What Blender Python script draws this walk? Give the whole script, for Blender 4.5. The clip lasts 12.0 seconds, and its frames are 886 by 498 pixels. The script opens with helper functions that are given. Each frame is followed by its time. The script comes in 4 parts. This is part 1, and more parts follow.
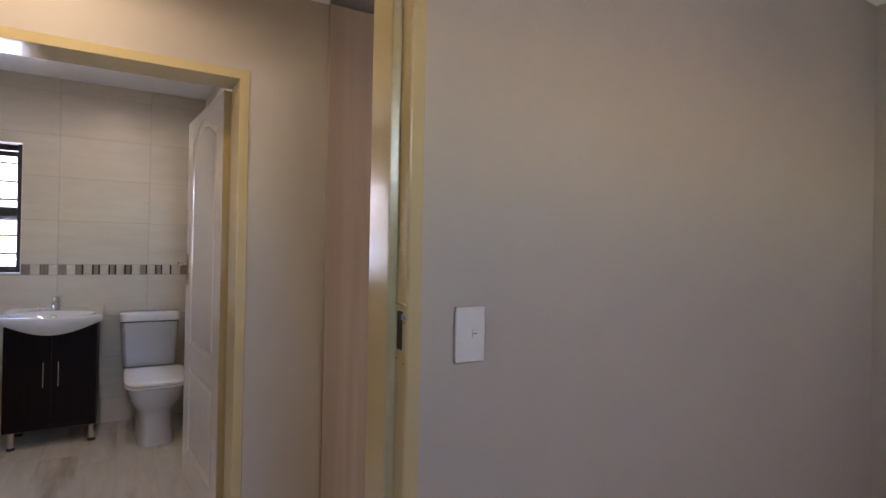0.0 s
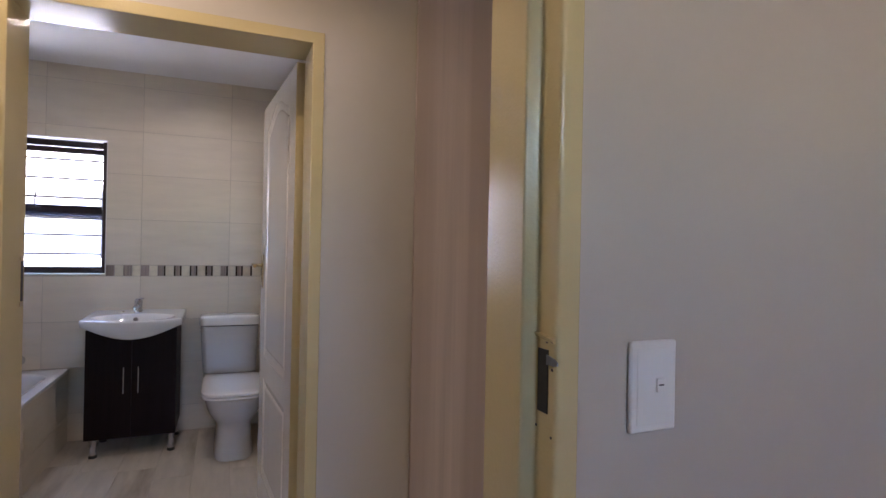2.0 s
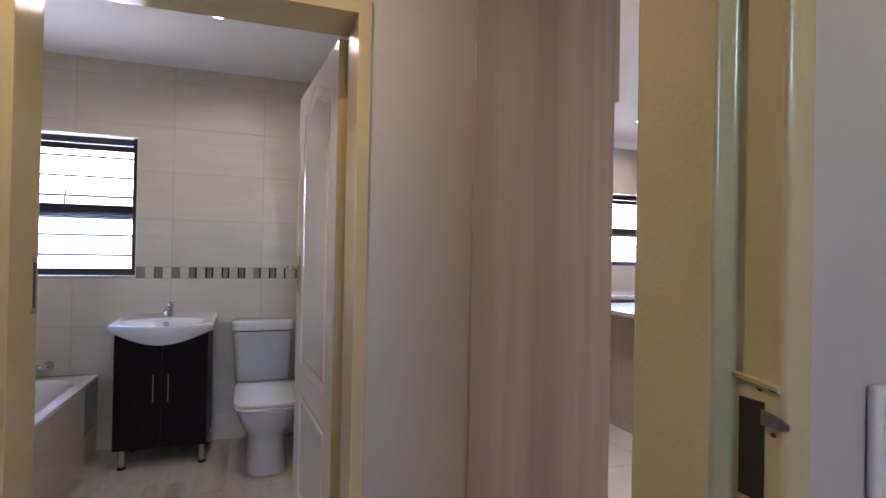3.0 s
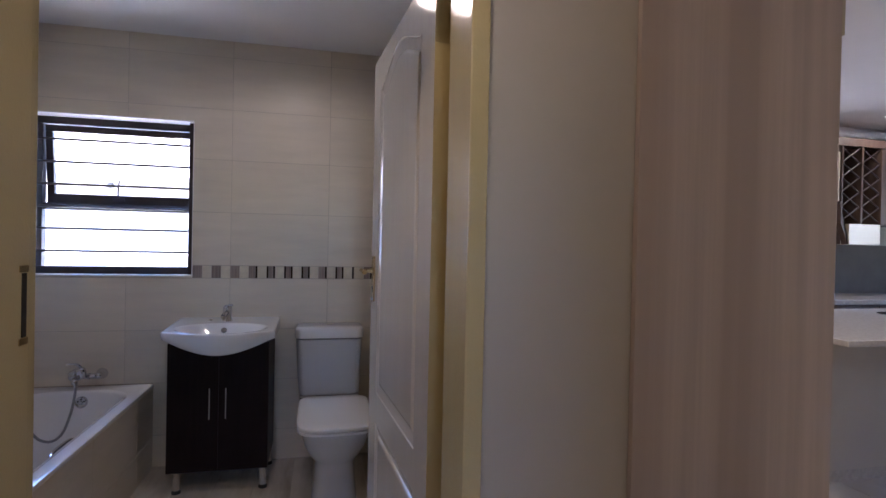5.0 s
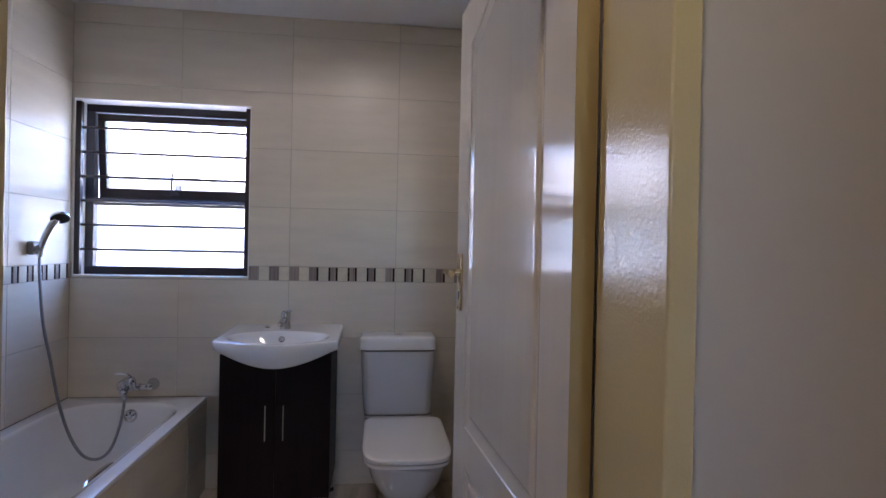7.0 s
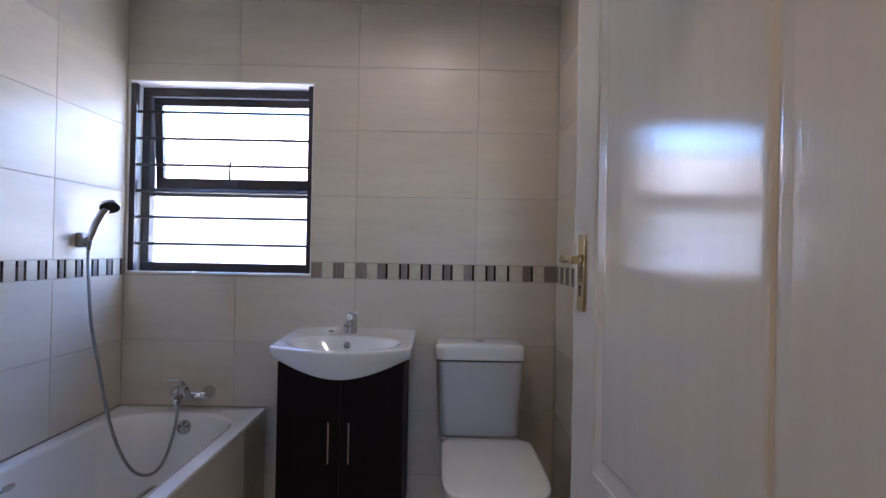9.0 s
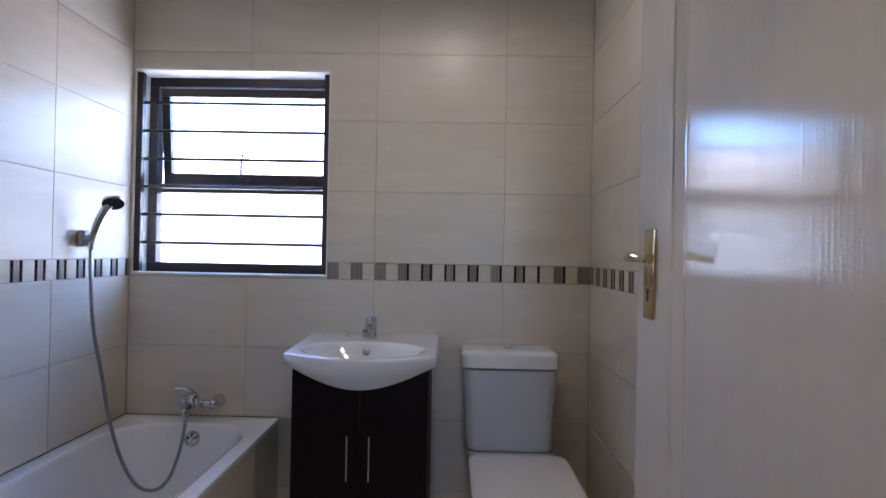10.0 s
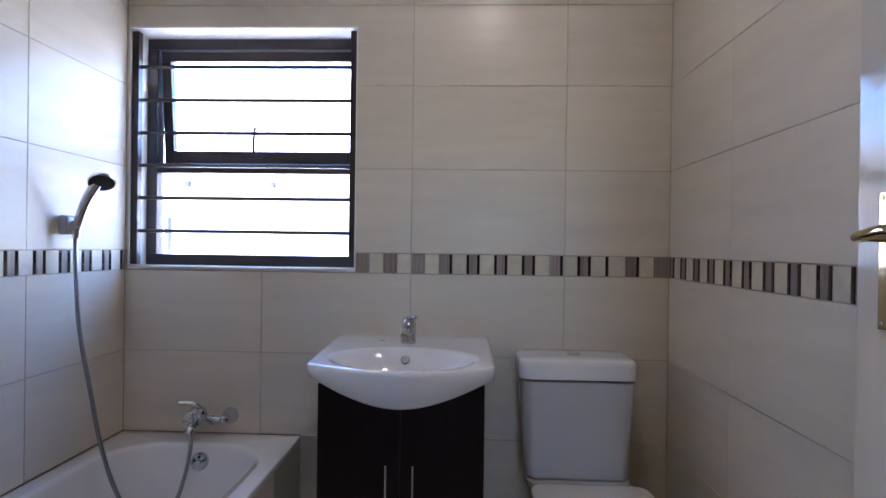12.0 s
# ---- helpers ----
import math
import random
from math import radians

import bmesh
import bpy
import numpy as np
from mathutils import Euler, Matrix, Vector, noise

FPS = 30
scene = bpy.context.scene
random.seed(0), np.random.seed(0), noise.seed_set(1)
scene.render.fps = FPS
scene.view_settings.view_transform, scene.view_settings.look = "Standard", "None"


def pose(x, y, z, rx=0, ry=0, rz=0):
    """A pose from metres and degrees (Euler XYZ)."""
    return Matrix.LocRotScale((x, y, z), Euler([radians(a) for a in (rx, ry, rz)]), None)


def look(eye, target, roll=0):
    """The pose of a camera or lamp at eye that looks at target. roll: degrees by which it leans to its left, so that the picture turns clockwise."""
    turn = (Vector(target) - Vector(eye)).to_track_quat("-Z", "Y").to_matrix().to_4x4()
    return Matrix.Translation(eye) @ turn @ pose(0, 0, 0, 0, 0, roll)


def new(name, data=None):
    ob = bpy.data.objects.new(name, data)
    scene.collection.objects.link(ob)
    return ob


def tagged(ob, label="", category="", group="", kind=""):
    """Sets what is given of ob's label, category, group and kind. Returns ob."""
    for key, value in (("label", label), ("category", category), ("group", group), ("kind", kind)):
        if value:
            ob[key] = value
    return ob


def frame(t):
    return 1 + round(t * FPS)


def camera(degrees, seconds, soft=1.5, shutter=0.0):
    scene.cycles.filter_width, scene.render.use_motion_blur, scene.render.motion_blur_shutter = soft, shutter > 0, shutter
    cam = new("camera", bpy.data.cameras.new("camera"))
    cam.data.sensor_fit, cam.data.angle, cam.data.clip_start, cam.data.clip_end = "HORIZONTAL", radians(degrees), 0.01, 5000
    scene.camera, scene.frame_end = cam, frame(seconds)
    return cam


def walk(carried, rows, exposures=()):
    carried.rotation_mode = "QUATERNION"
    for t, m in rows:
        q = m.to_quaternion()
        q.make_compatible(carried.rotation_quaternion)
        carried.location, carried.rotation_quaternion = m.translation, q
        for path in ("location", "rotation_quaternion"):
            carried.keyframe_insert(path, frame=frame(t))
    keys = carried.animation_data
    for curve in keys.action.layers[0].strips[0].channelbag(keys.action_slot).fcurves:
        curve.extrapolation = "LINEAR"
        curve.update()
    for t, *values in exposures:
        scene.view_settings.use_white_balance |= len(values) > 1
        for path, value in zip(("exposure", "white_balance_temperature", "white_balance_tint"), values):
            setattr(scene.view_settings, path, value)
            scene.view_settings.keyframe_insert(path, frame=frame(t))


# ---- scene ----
# ---------------------------------------------------------------- camera and walk
cam = camera(79.3, 12.0)
PATH = [
    (0, (0.409, -0.484, 1.315), (1.432, 1.234, 1.326), 1.1),
    (0.5, (0.442, -0.373, 1.321), (1.397, 1.384, 1.327), 1.0),
    (1, (0.477, -0.251, 1.322), (1.36, 1.543, 1.328), 1.1),
    (1.5, (0.522, -0.132, 1.322), (1.332, 1.696, 1.333), 1.2),
    (2, (0.543, -0.012, 1.311), (1.296, 1.841, 1.319), 1.1),
    (2.5, (0.536, 0.118, 1.308), (1.246, 1.988, 1.318), 1.1),
    (3, (0.533, 0.266, 1.304), (1.19, 2.155, 1.317), 1.1),
    (3.2, (0.53, 0.31, 1.301), (1.168, 2.206, 1.317), 1.2),
    (5, (0.518, 0.824, 1.329), (0.967, 2.776, 1.31), 1.2),
    (5.5, (0.522, 0.959, 1.326), (0.903, 2.922, 1.303), 0.9),
    (6, (0.51, 1.072, 1.315), (0.833, 3.046, 1.301), 1.2),
    (6.5, (0.505, 1.195, 1.309), (0.773, 3.177, 1.291), 1.1),
    (7, (0.469, 1.274, 1.296), (0.71, 3.259, 1.288), 1.2),
    (9, (0.398, 1.682, 1.23), (0.409, 3.682, 1.243), 1.1),
    (9.5, (0.368, 1.769, 1.223), (0.355, 3.769, 1.241), 1.1),
    (10, (0.335, 1.855, 1.222), (0.306, 3.855, 1.238), 1.1),
    (10.5, (0.290, 1.953, 1.216), (0.248, 3.953, 1.216), 1.0),
    (11, (0.250, 2.064, 1.207), (0.192, 4.063, 1.206), 0.95),
    (11.5, (0.224, 2.150, 1.205), (0.155, 4.149, 1.201), 0.85),
    (12, (0.191, 2.220, 1.199), (0.118, 4.219, 1.192), 0.8),
]
EXPOSURES = [(0.0, 4.98, 6550, 21), (2.0, 5.0, 6150, 22), (3.2, 5.1, 6100, 23), (5.0, 4.46, 5900, 24), (5.5, 4.26, 5900, 24), (7.0, 4.60, 5850, 22), (9.0, 4.74, 5850, 21), (12.0, 4.84, 5820, 20)]
walk(cam, [(t, look(eye, target, roll)) for t, eye, target, roll in PATH], EXPOSURES)

# ---------------------------------------------------------------- light
WORLD = bpy.data.worlds.new("sky")
scene.world = WORLD
WORLD.use_nodes = True
wn = WORLD.node_tree
sky = wn.nodes.new("ShaderNodeTexSky")
sky.sky_type, sky.sun_disc = "NISHITA", False
sky.sun_elevation, sky.sun_rotation = radians(83), radians(211)
sky.air_density, sky.dust_density, sky.ozone_density = 1.0, 0.0, 6.5
wn.nodes["Background"].inputs["Strength"].default_value = 0.15
wn.links.new(sky.outputs[0], wn.nodes["Background"].inputs["Color"])

sun = new("sun", bpy.data.lights.new("sun", "SUN"))
sun.data.energy, sun.data.angle, sun.data.color = 3.3, radians(0.5), (1.0, 0.94, 0.84)
# the sun stands behind the house, so that no direct beam enters the bathroom window
sun.matrix_world = look((-0.9, -1.5, 14), (0, 0, 0))


def ceiling_spot(x, y, z, watts, tint):
    lamp = new("spot_beam", bpy.data.lights.new("spot_beam", "SPOT"))
    lamp.data.energy, lamp.data.color = watts, tint
    lamp.data.spot_size, lamp.data.spot_blend, lamp.data.shadow_soft_size = radians(170), 0.38, 0.045
    lamp.matrix_world = look((x, y, z), (x, y + 0.001, z - 1))


SPOTS = [(0.32, 3.23, 0.48), (0.10, 1.30, 1.2), (2.48, 2.56, 2.8), (3.71, 4.16, 1.3), (5.22, 4.42, 0.6), (1.75, -1.25, 1.4)]
for sx, sy, sw in SPOTS:
    ceiling_spot(sx, sy, 2.484, sw, (1.0, 0.73, 0.43) if sy < 0 else (1.0, 0.80, 0.56) if sx < 0.2 else (1.0, 0.87, 0.71))

# ---------------------------------------------------------------- materials


def material(name, base, rough=0.5, metal=0.0, vary=0.0, scale=(3, 3, 3), bump=0.0, bump_scale=60.0, bump_dist=0.002,
             random_tint=0.0, coat=0.0, fine=0.0, spec=0.5, second=None, second_at=(0.5, 0.7)):
    """A procedural surface: base colour with large and small variation, relief, and a tint of its own for each piece."""
    m = bpy.data.materials.new(name)
    m.use_nodes = True
    nt = m.node_tree
    b = nt.nodes["Principled BSDF"]
    b.inputs["Roughness"].default_value, b.inputs["Metallic"].default_value = rough, metal
    b.inputs["Coat Weight"].default_value, b.inputs["Coat Roughness"].default_value = coat, 0.06
    b.inputs["Specular IOR Level"].default_value = spec
    link = nt.links.new
    tc = nt.nodes.new("ShaderNodeTexCoord")
    geo = nt.nodes.new("ShaderNodeNewGeometry")
    info = nt.nodes.new("ShaderNodeObjectInfo")
    shift = nt.nodes.new("ShaderNodeVectorMath")
    shift.operation = "SCALE"
    shift.inputs["Scale"].default_value = 37.0 if random_tint else 0.0
    comb = nt.nodes.new("ShaderNodeCombineXYZ")
    for k in range(3):
        link(info.outputs["Random"], comb.inputs[k])
    link(comb.outputs[0], shift.inputs[0])
    add = nt.nodes.new("ShaderNodeVectorMath")
    link(geo.outputs["Position"], add.inputs[0])
    link(shift.outputs[0], add.inputs[1])
    mp = nt.nodes.new("ShaderNodeMapping")
    mp.inputs["Scale"].default_value = scale
    link(add.outputs[0], mp.inputs[0])
    n1 = nt.nodes.new("ShaderNodeTexNoise")
    n1.inputs["Scale"].default_value, n1.inputs["Detail"].default_value = 1.0, 6.0
    n1.inputs["Roughness"].default_value = 0.62
    link(mp.outputs[0], n1.inputs["Vector"])
    colour = nt.nodes.new("ShaderNodeMix")
    colour.data_type = "RGBA"
    lo = tuple(max(0.0, c * (1 - vary)) for c in base)
    hi = tuple(min(1.0, c * (1 + vary)) for c in base)
    colour.inputs["A"].default_value, colour.inputs["B"].default_value = (*lo, 1), (*hi, 1)
    spread = nt.nodes.new("ShaderNodeMapRange")
    spread.inputs["From Min"].default_value, spread.inputs["From Max"].default_value = 0.3, 0.7
    link(n1.outputs[0], spread.inputs["Value"])
    link(spread.outputs[0], colour.inputs["Factor"])
    out = colour.outputs["Result"]
    if second:
        n3 = nt.nodes.new("ShaderNodeTexNoise")
        n3.inputs["Scale"].default_value, n3.inputs["Detail"].default_value = 0.45, 4.0
        link(mp.outputs[0], n3.inputs["Vector"])
        ramp = nt.nodes.new("ShaderNodeMapRange")
        ramp.inputs["From Min"].default_value, ramp.inputs["From Max"].default_value = second_at
        link(n3.outputs[0], ramp.inputs["Value"])
        mx = nt.nodes.new("ShaderNodeMix")
        mx.data_type = "RGBA"
        mx.inputs["B"].default_value = (*second, 1)
        link(out, mx.inputs["A"])
        link(ramp.outputs[0], mx.inputs["Factor"])
        out = mx.outputs["Result"]
    if random_tint:
        hsv = nt.nodes.new("ShaderNodeHueSaturation")
        mr = nt.nodes.new("ShaderNodeMapRange")
        mr.inputs["To Min"].default_value, mr.inputs["To Max"].default_value = 1 - random_tint, 1 + random_tint
        link(info.outputs["Random"], mr.inputs["Value"])
        link(mr.outputs[0], hsv.inputs["Value"])
        link(out, hsv.inputs["Color"])
        out = hsv.outputs[0]
    link(out, b.inputs["Base Color"])
    if bump or fine:
        n2 = nt.nodes.new("ShaderNodeTexNoise")
        n2.inputs["Scale"].default_value, n2.inputs["Detail"].default_value = bump_scale, 4.0
        if isinstance(fine, tuple):
            m2 = nt.nodes.new("ShaderNodeMapping")
            m2.inputs["Scale"].default_value = fine
            link(add.outputs[0], m2.inputs[0])
            link(m2.outputs[0], n2.inputs["Vector"])
        else:
            link(add.outputs[0], n2.inputs["Vector"])
        bp = nt.nodes.new("ShaderNodeBump")
        bp.inputs["Strength"].default_value, bp.inputs["Distance"].default_value = bump, bump_dist
        link(n2.outputs[0], bp.inputs["Height"])
        link(bp.outputs[0], b.inputs["Normal"])
    return m


PAINT = material("taupe_wall_paint", (0.50, 0.455, 0.385), 0.55, vary=0.04, scale=(1.2, 1.2, 1.2), bump=0.12, bump_scale=180, bump_dist=0.001)
WHITE_CEILING = material("ceiling_paint", (0.86, 0.855, 0.85), 0.8, vary=0.02, bump=0.05, bump_scale=120)
GROUT = material("beige_grout", (0.46, 0.415, 0.345), 0.9, vary=0.15, scale=(9, 9, 9), bump=0.2, bump_scale=300)
GROUT_DARK = material("aged_sealant", (0.22, 0.18, 0.14), 0.7, vary=0.3, scale=(15, 15, 15))
TILE_WALL = material("cream_linen_tile", (0.70, 0.635, 0.525), 0.32, vary=0.065, scale=(2.0, 2.0, 13), random_tint=0.035,
                     bump=0.035, bump_scale=9, bump_dist=0.003)
TILE_CREAM = material("cream_stone_mosaic", (0.66, 0.60, 0.47), 0.35, vary=0.10, scale=(25, 25, 25), random_tint=0.08)
TILE_TAUPE = material("taupe_stripe_mosaic", (0.27, 0.215, 0.18), 0.35, vary=0.38, scale=(190, 190, 2), random_tint=0.18)
TILE_DARK = material("dark_mirror_mosaic", (0.030, 0.020, 0.016), 0.04, vary=0.2, scale=(20, 20, 20), coat=0.35)
PLANK = material("whitewashed_plank_tile", (0.56, 0.51, 0.43), 0.4, vary=0.12, scale=(15, 2.6, 15), random_tint=0.05,
                 second=(0.30, 0.25, 0.185), second_at=(0.55, 0.74), bump=0.06, bump_scale=30, bump_dist=0.002)
STEEL_PAINT = material("cream_gloss_enamel", (0.57, 0.47, 0.245), 0.09, vary=0.03, scale=(2, 2, 2), coat=0.12, bump=0.5, bump_scale=170, bump_dist=0.0012)
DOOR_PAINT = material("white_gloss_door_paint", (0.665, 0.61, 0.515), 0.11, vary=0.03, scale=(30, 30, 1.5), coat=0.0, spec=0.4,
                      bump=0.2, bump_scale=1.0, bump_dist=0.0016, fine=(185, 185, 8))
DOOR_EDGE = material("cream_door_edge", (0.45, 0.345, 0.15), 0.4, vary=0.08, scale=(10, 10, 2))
LAMINATE = material("taupe_wood_laminate", (0.56, 0.465, 0.405), 0.5, vary=0.2, scale=(15, 15, 0.3), bump=0.06, bump_scale=1.0,
                    bump_dist=0.0006, fine=(260, 260, 5), second=(0.44, 0.355, 0.30), second_at=(0.42, 0.62))
WALNUT = material("dark_walnut_laminate", (0.10, 0.066, 0.05), 0.45, vary=0.25, scale=(20, 20, 0.8))
CREAM_DOOR = material("cream_gloss_cabinet", (0.66, 0.60, 0.46), 0.25, vary=0.03)
PLASTER = material("pale_greige_plaster", (0.55, 0.51, 0.45), 0.6, vary=0.04, bump=0.1, bump_scale=150)
DARK_TIMBER = material("dark_timber", (0.06, 0.055, 0.06), 0.8, vary=0.2)
STONE_TOP = material("pale_stone_worktop", (0.55, 0.52, 0.48), 0.2, vary=0.12, scale=(40, 40, 40))
ESPRESSO = material("espresso_wood", (0.010, 0.0055, 0.006), 0.5, vary=0.25, scale=(40, 40, 2.0), spec=0.15)
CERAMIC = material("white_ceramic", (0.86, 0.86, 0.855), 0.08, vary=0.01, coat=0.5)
# same white ceramic, greyed: the shade on pan and cistern is in its colour
CERAMIC_SHADED = material("shaded_white_ceramic", (0.56, 0.565, 0.565), 0.14, vary=0.012, coat=0.3)
ACRYLIC = material("white_bath_acrylic", (0.85, 0.85, 0.85), 0.14, vary=0.012, coat=0.3)
CHROME = material("chrome", (0.62, 0.63, 0.65), 0.04, metal=1.0, vary=0.03)
GREY_PLASTIC = material("satin_grey_plastic", (0.34, 0.345, 0.36), 0.3, vary=0.03)
HOSE = material("brushed_steel_hose", (0.33, 0.34, 0.36), 0.28, metal=1.0, vary=0.10, scale=(60, 60, 60))
BRASS = material("polished_brass", (0.60, 0.48, 0.28), 0.09, metal=1.0, vary=0.06, scale=(20, 20, 20))
BRONZE = material("bronze_aluminium", (0.035, 0.022, 0.022), 0.35, vary=0.15, scale=(12, 12, 12), spec=0.6)
PLASTIC = material("white_plastic", (0.74, 0.74, 0.70), 0.35, vary=0.01)
RUBBER = material("black_rubber", (0.02, 0.02, 0.02), 0.6, vary=0.2)
SEAT = material("white_toilet_seat", (0.78, 0.78, 0.77), 0.16, vary=0.01)
KITCHEN_TILE = material("pale_floor_tile", (0.58, 0.55, 0.50), 0.25, vary=0.06, scale=(4, 4, 4), random_tint=0.03)
SPLASH = material("grey_splashback_tile", (0.11, 0.095, 0.08), 0.6, vary=0.12, scale=(6, 6, 6))
RENDERED = material("pale_render", (0.56, 0.55, 0.53), 0.9, vary=0.05, bump=0.2, bump_scale=40)
ROOF_TILE = material("grey_roof_tile", (0.36, 0.33, 0.31), 0.8, vary=0.2, scale=(6, 6, 6))
EARTH = material("pale_paving_sand", (0.66, 0.63, 0.585), 0.95, vary=0.25, scale=(0.8, 0.8, 0.8), bump=0.4, bump_scale=12, bump_dist=0.02)

GLASS = bpy.data.materials.new("window_glass")
GLASS.use_nodes = True
gb = GLASS.node_tree.nodes["Principled BSDF"]
gb.inputs["Transmission Weight"].default_value, gb.inputs["Roughness"].default_value = 1.0, 0.0
gb.inputs["IOR"].default_value, gb.inputs["Base Color"].default_value = 1.45, (0.97, 0.99, 1.0, 1)
GLOW = bpy.data.materials.new("led_lens")
GLOW.use_nodes = True
eb = GLOW.node_tree.nodes["Principled BSDF"]
eb.inputs["Emission Color"].default_value, eb.inputs["Emission Strength"].default_value = (1.0, 0.94, 0.84, 1), 0.7

# ---------------------------------------------------------------- mesh helpers


def thing(name, label, category, at=(0, 0, 0), group="", kind=""):
    ob = new(name)
    ob.location = at
    ob.empty_display_size = 0.1
    return tagged(ob, label, category, group, kind)


def part(name, bm, mat, parent=None, label="", smooth=False, crease=50):
    """Links a bmesh, given in world metres, as one mesh under a thing or a part."""
    me = bpy.data.meshes.new(name)
    bmesh.ops.recalc_face_normals(bm, faces=bm.faces)
    bm.to_mesh(me)
    bm.free()
    for mm in (mat if isinstance(mat, (list, tuple)) else [mat]):
        me.materials.append(mm)
    if smooth:
        me.shade_smooth()
        me.set_sharp_from_angle(angle=radians(crease))
    ob = new(name, me)
    if smooth:
        ob.modifiers.new("even_normals", "WEIGHTED_NORMAL").keep_sharp = True
    if parent:
        ob.parent = parent
        base = Vector()
        p = parent
        while p:
            base += p.location
            p = p.parent
        ob.location = -base
    if label:
        tagged(ob, label)
    return ob


def box(bm, x0, x1, y0, y1, z0, z1, bevel=0.0, mi=0):
    vs = [bm.verts.new((x, y, z)) for x in (x0, x1) for y in (y0, y1) for z in (z0, z1)]
    fs = [bm.faces.new([vs[i] for i in q]) for q in
          ((0, 1, 3, 2), (4, 6, 7, 5), (0, 4, 5, 1), (2, 3, 7, 6), (0, 2, 6, 4), (1, 5, 7, 3))]
    for f in fs:
        f.material_index = mi
    if bevel:
        es = list({e for f in fs for e in f.edges})
        bmesh.ops.bevel(bm, geom=es, offset=bevel, segments=2, affect="EDGES", profile=0.5)
    return fs


def boxed(name, dims, mat, parent=None, bevel=0.0, label=""):
    bm = bmesh.new()
    box(bm, *dims, bevel=bevel)
    return part(name, bm, mat, parent, label, smooth=bevel > 0)


def rod(bm, a, b, r, seg=14, r2=None):
    a, b = Vector(a), Vector(b)
    d = b - a
    m = Matrix.Translation((a + b) / 2) @ d.to_track_quat("Z", "Y").to_matrix().to_4x4()
    bmesh.ops.create_cone(bm, cap_ends=True, segments=seg, radius1=r, radius2=r if r2 is None else r2, depth=d.length, matrix=m)


def ball(bm, c, r, scale=(1, 1, 1), seg=16):
    bmesh.ops.create_uvsphere(bm, u_segments=seg, v_segments=seg // 2 + 2, radius=r, matrix=Matrix.Translation(c) @ Matrix.Diagonal((*scale, 1)))


def lathe(bm, centre, axis, prof, seg=24):
    """Turns a profile of (distance along the axis, radius) about the axis."""
    rot = Vector(axis).to_track_quat("Z", "Y").to_matrix()
    rings = []
    for h, r in prof:
        rings.append([bm.verts.new(Vector(centre) + rot @ Vector((r * math.cos(2 * math.pi * k / seg), r * math.sin(2 * math.pi * k / seg), h))) for k in range(seg)])
    for p, q in zip(rings, rings[1:]):
        for k in range(seg):
            bm.faces.new((p[k], p[(k + 1) % seg], q[(k + 1) % seg], q[k]))
    bm.faces.new(rings[0])
    bm.faces.new(rings[-1])


def loft(bm, rings, cap0=True, cap1=True):
    vr = [[bm.verts.new(p) for p in r] for r in rings]
    n = len(vr[0])
    for p, q in zip(vr, vr[1:]):
        for k in range(n):
            bm.faces.new((p[k], p[(k + 1) % n], q[(k + 1) % n], q[k]))
    if cap0:
        bm.faces.new(vr[0])
    if cap1:
        bm.faces.new(vr[-1])
    return vr


def tube(bm, pts, r, seg=12, sub=8):
    """A round tube along a smooth line through the points."""
    P = [Vector(p) for p in pts]
    line = []
    for i in range(len(P) - 1):
        p0, p1, p2, p3 = P[max(i - 1, 0)], P[i], P[i + 1], P[min(i + 2, len(P) - 1)]
        for k in range(sub):
            t = k / sub
            line.append(0.5 * ((2 * p1) + (p2 - p0) * t + (2 * p0 - 5 * p1 + 4 * p2 - p3) * t * t + (3 * p1 - p0 - 3 * p2 + p3) * t ** 3))
    line.append(P[-1])
    up = Vector((0.13, 0.2, 0.97))
    rings = []
    for i, p in enumerate(line):
        d = (line[min(i + 1, len(line) - 1)] - line[max(i - 1, 0)]).normalized()
        s = d.cross(up)
        s = s.normalized() if s.length > 1e-3 else Vector((1, 0, 0))
        u = s.cross(d)
        up = u
        rr = r(i) if callable(r) else r
        rings.append([p + rr * (math.cos(2 * math.pi * k / seg) * s + math.sin(2 * math.pi * k / seg) * u) for k in range(seg)])
    loft(bm, rings)
    return line


def rounded(cx, cy, hx, hy, r, z, n=6):
    """A rounded rectangle as a ring of points."""
    out = []
    for sx, sy, a0 in ((1, 1, 0), (-1, 1, 90), (-1, -1, 180), (1, -1, 270)):
        for k in range(n + 1):
            a = radians(a0 + 90 * k / n)
            out.append((cx + sx * (hx - r) + r * math.cos(a), cy + sy * (hy - r) + r * math.sin(a), z))
    return out


# ---------------------------------------------------------------- plan, in metres
XL, XR, YB, YF, H = -1.086, 0.946, 4.2, 2.10, 2.5          # bathroom: left, right, back, door wall, ceiling
WX0, WX1, WZ0, WZ1 = -1.077, -0.209, 1.112, 2.018          # bathroom window opening
DX0, DX1, DZ = -0.047, 0.809, 2.022                          # bathroom doorway
RX0, RX1 = 0.071, 0.937                                    # first doorway
YW = 1.88                                                  # passage face of the door wall
T = 0.003                                                  # tile thickness


def structure(name, boxes, mats, label):
    bm = bmesh.new()
    for b in boxes:
        box(bm, *b[:6], mi=b[6] if len(b) > 6 else 0)
    ob = part(name, bm, mats)
    return tagged(ob, label, name.split("_")[0], kind="structure")


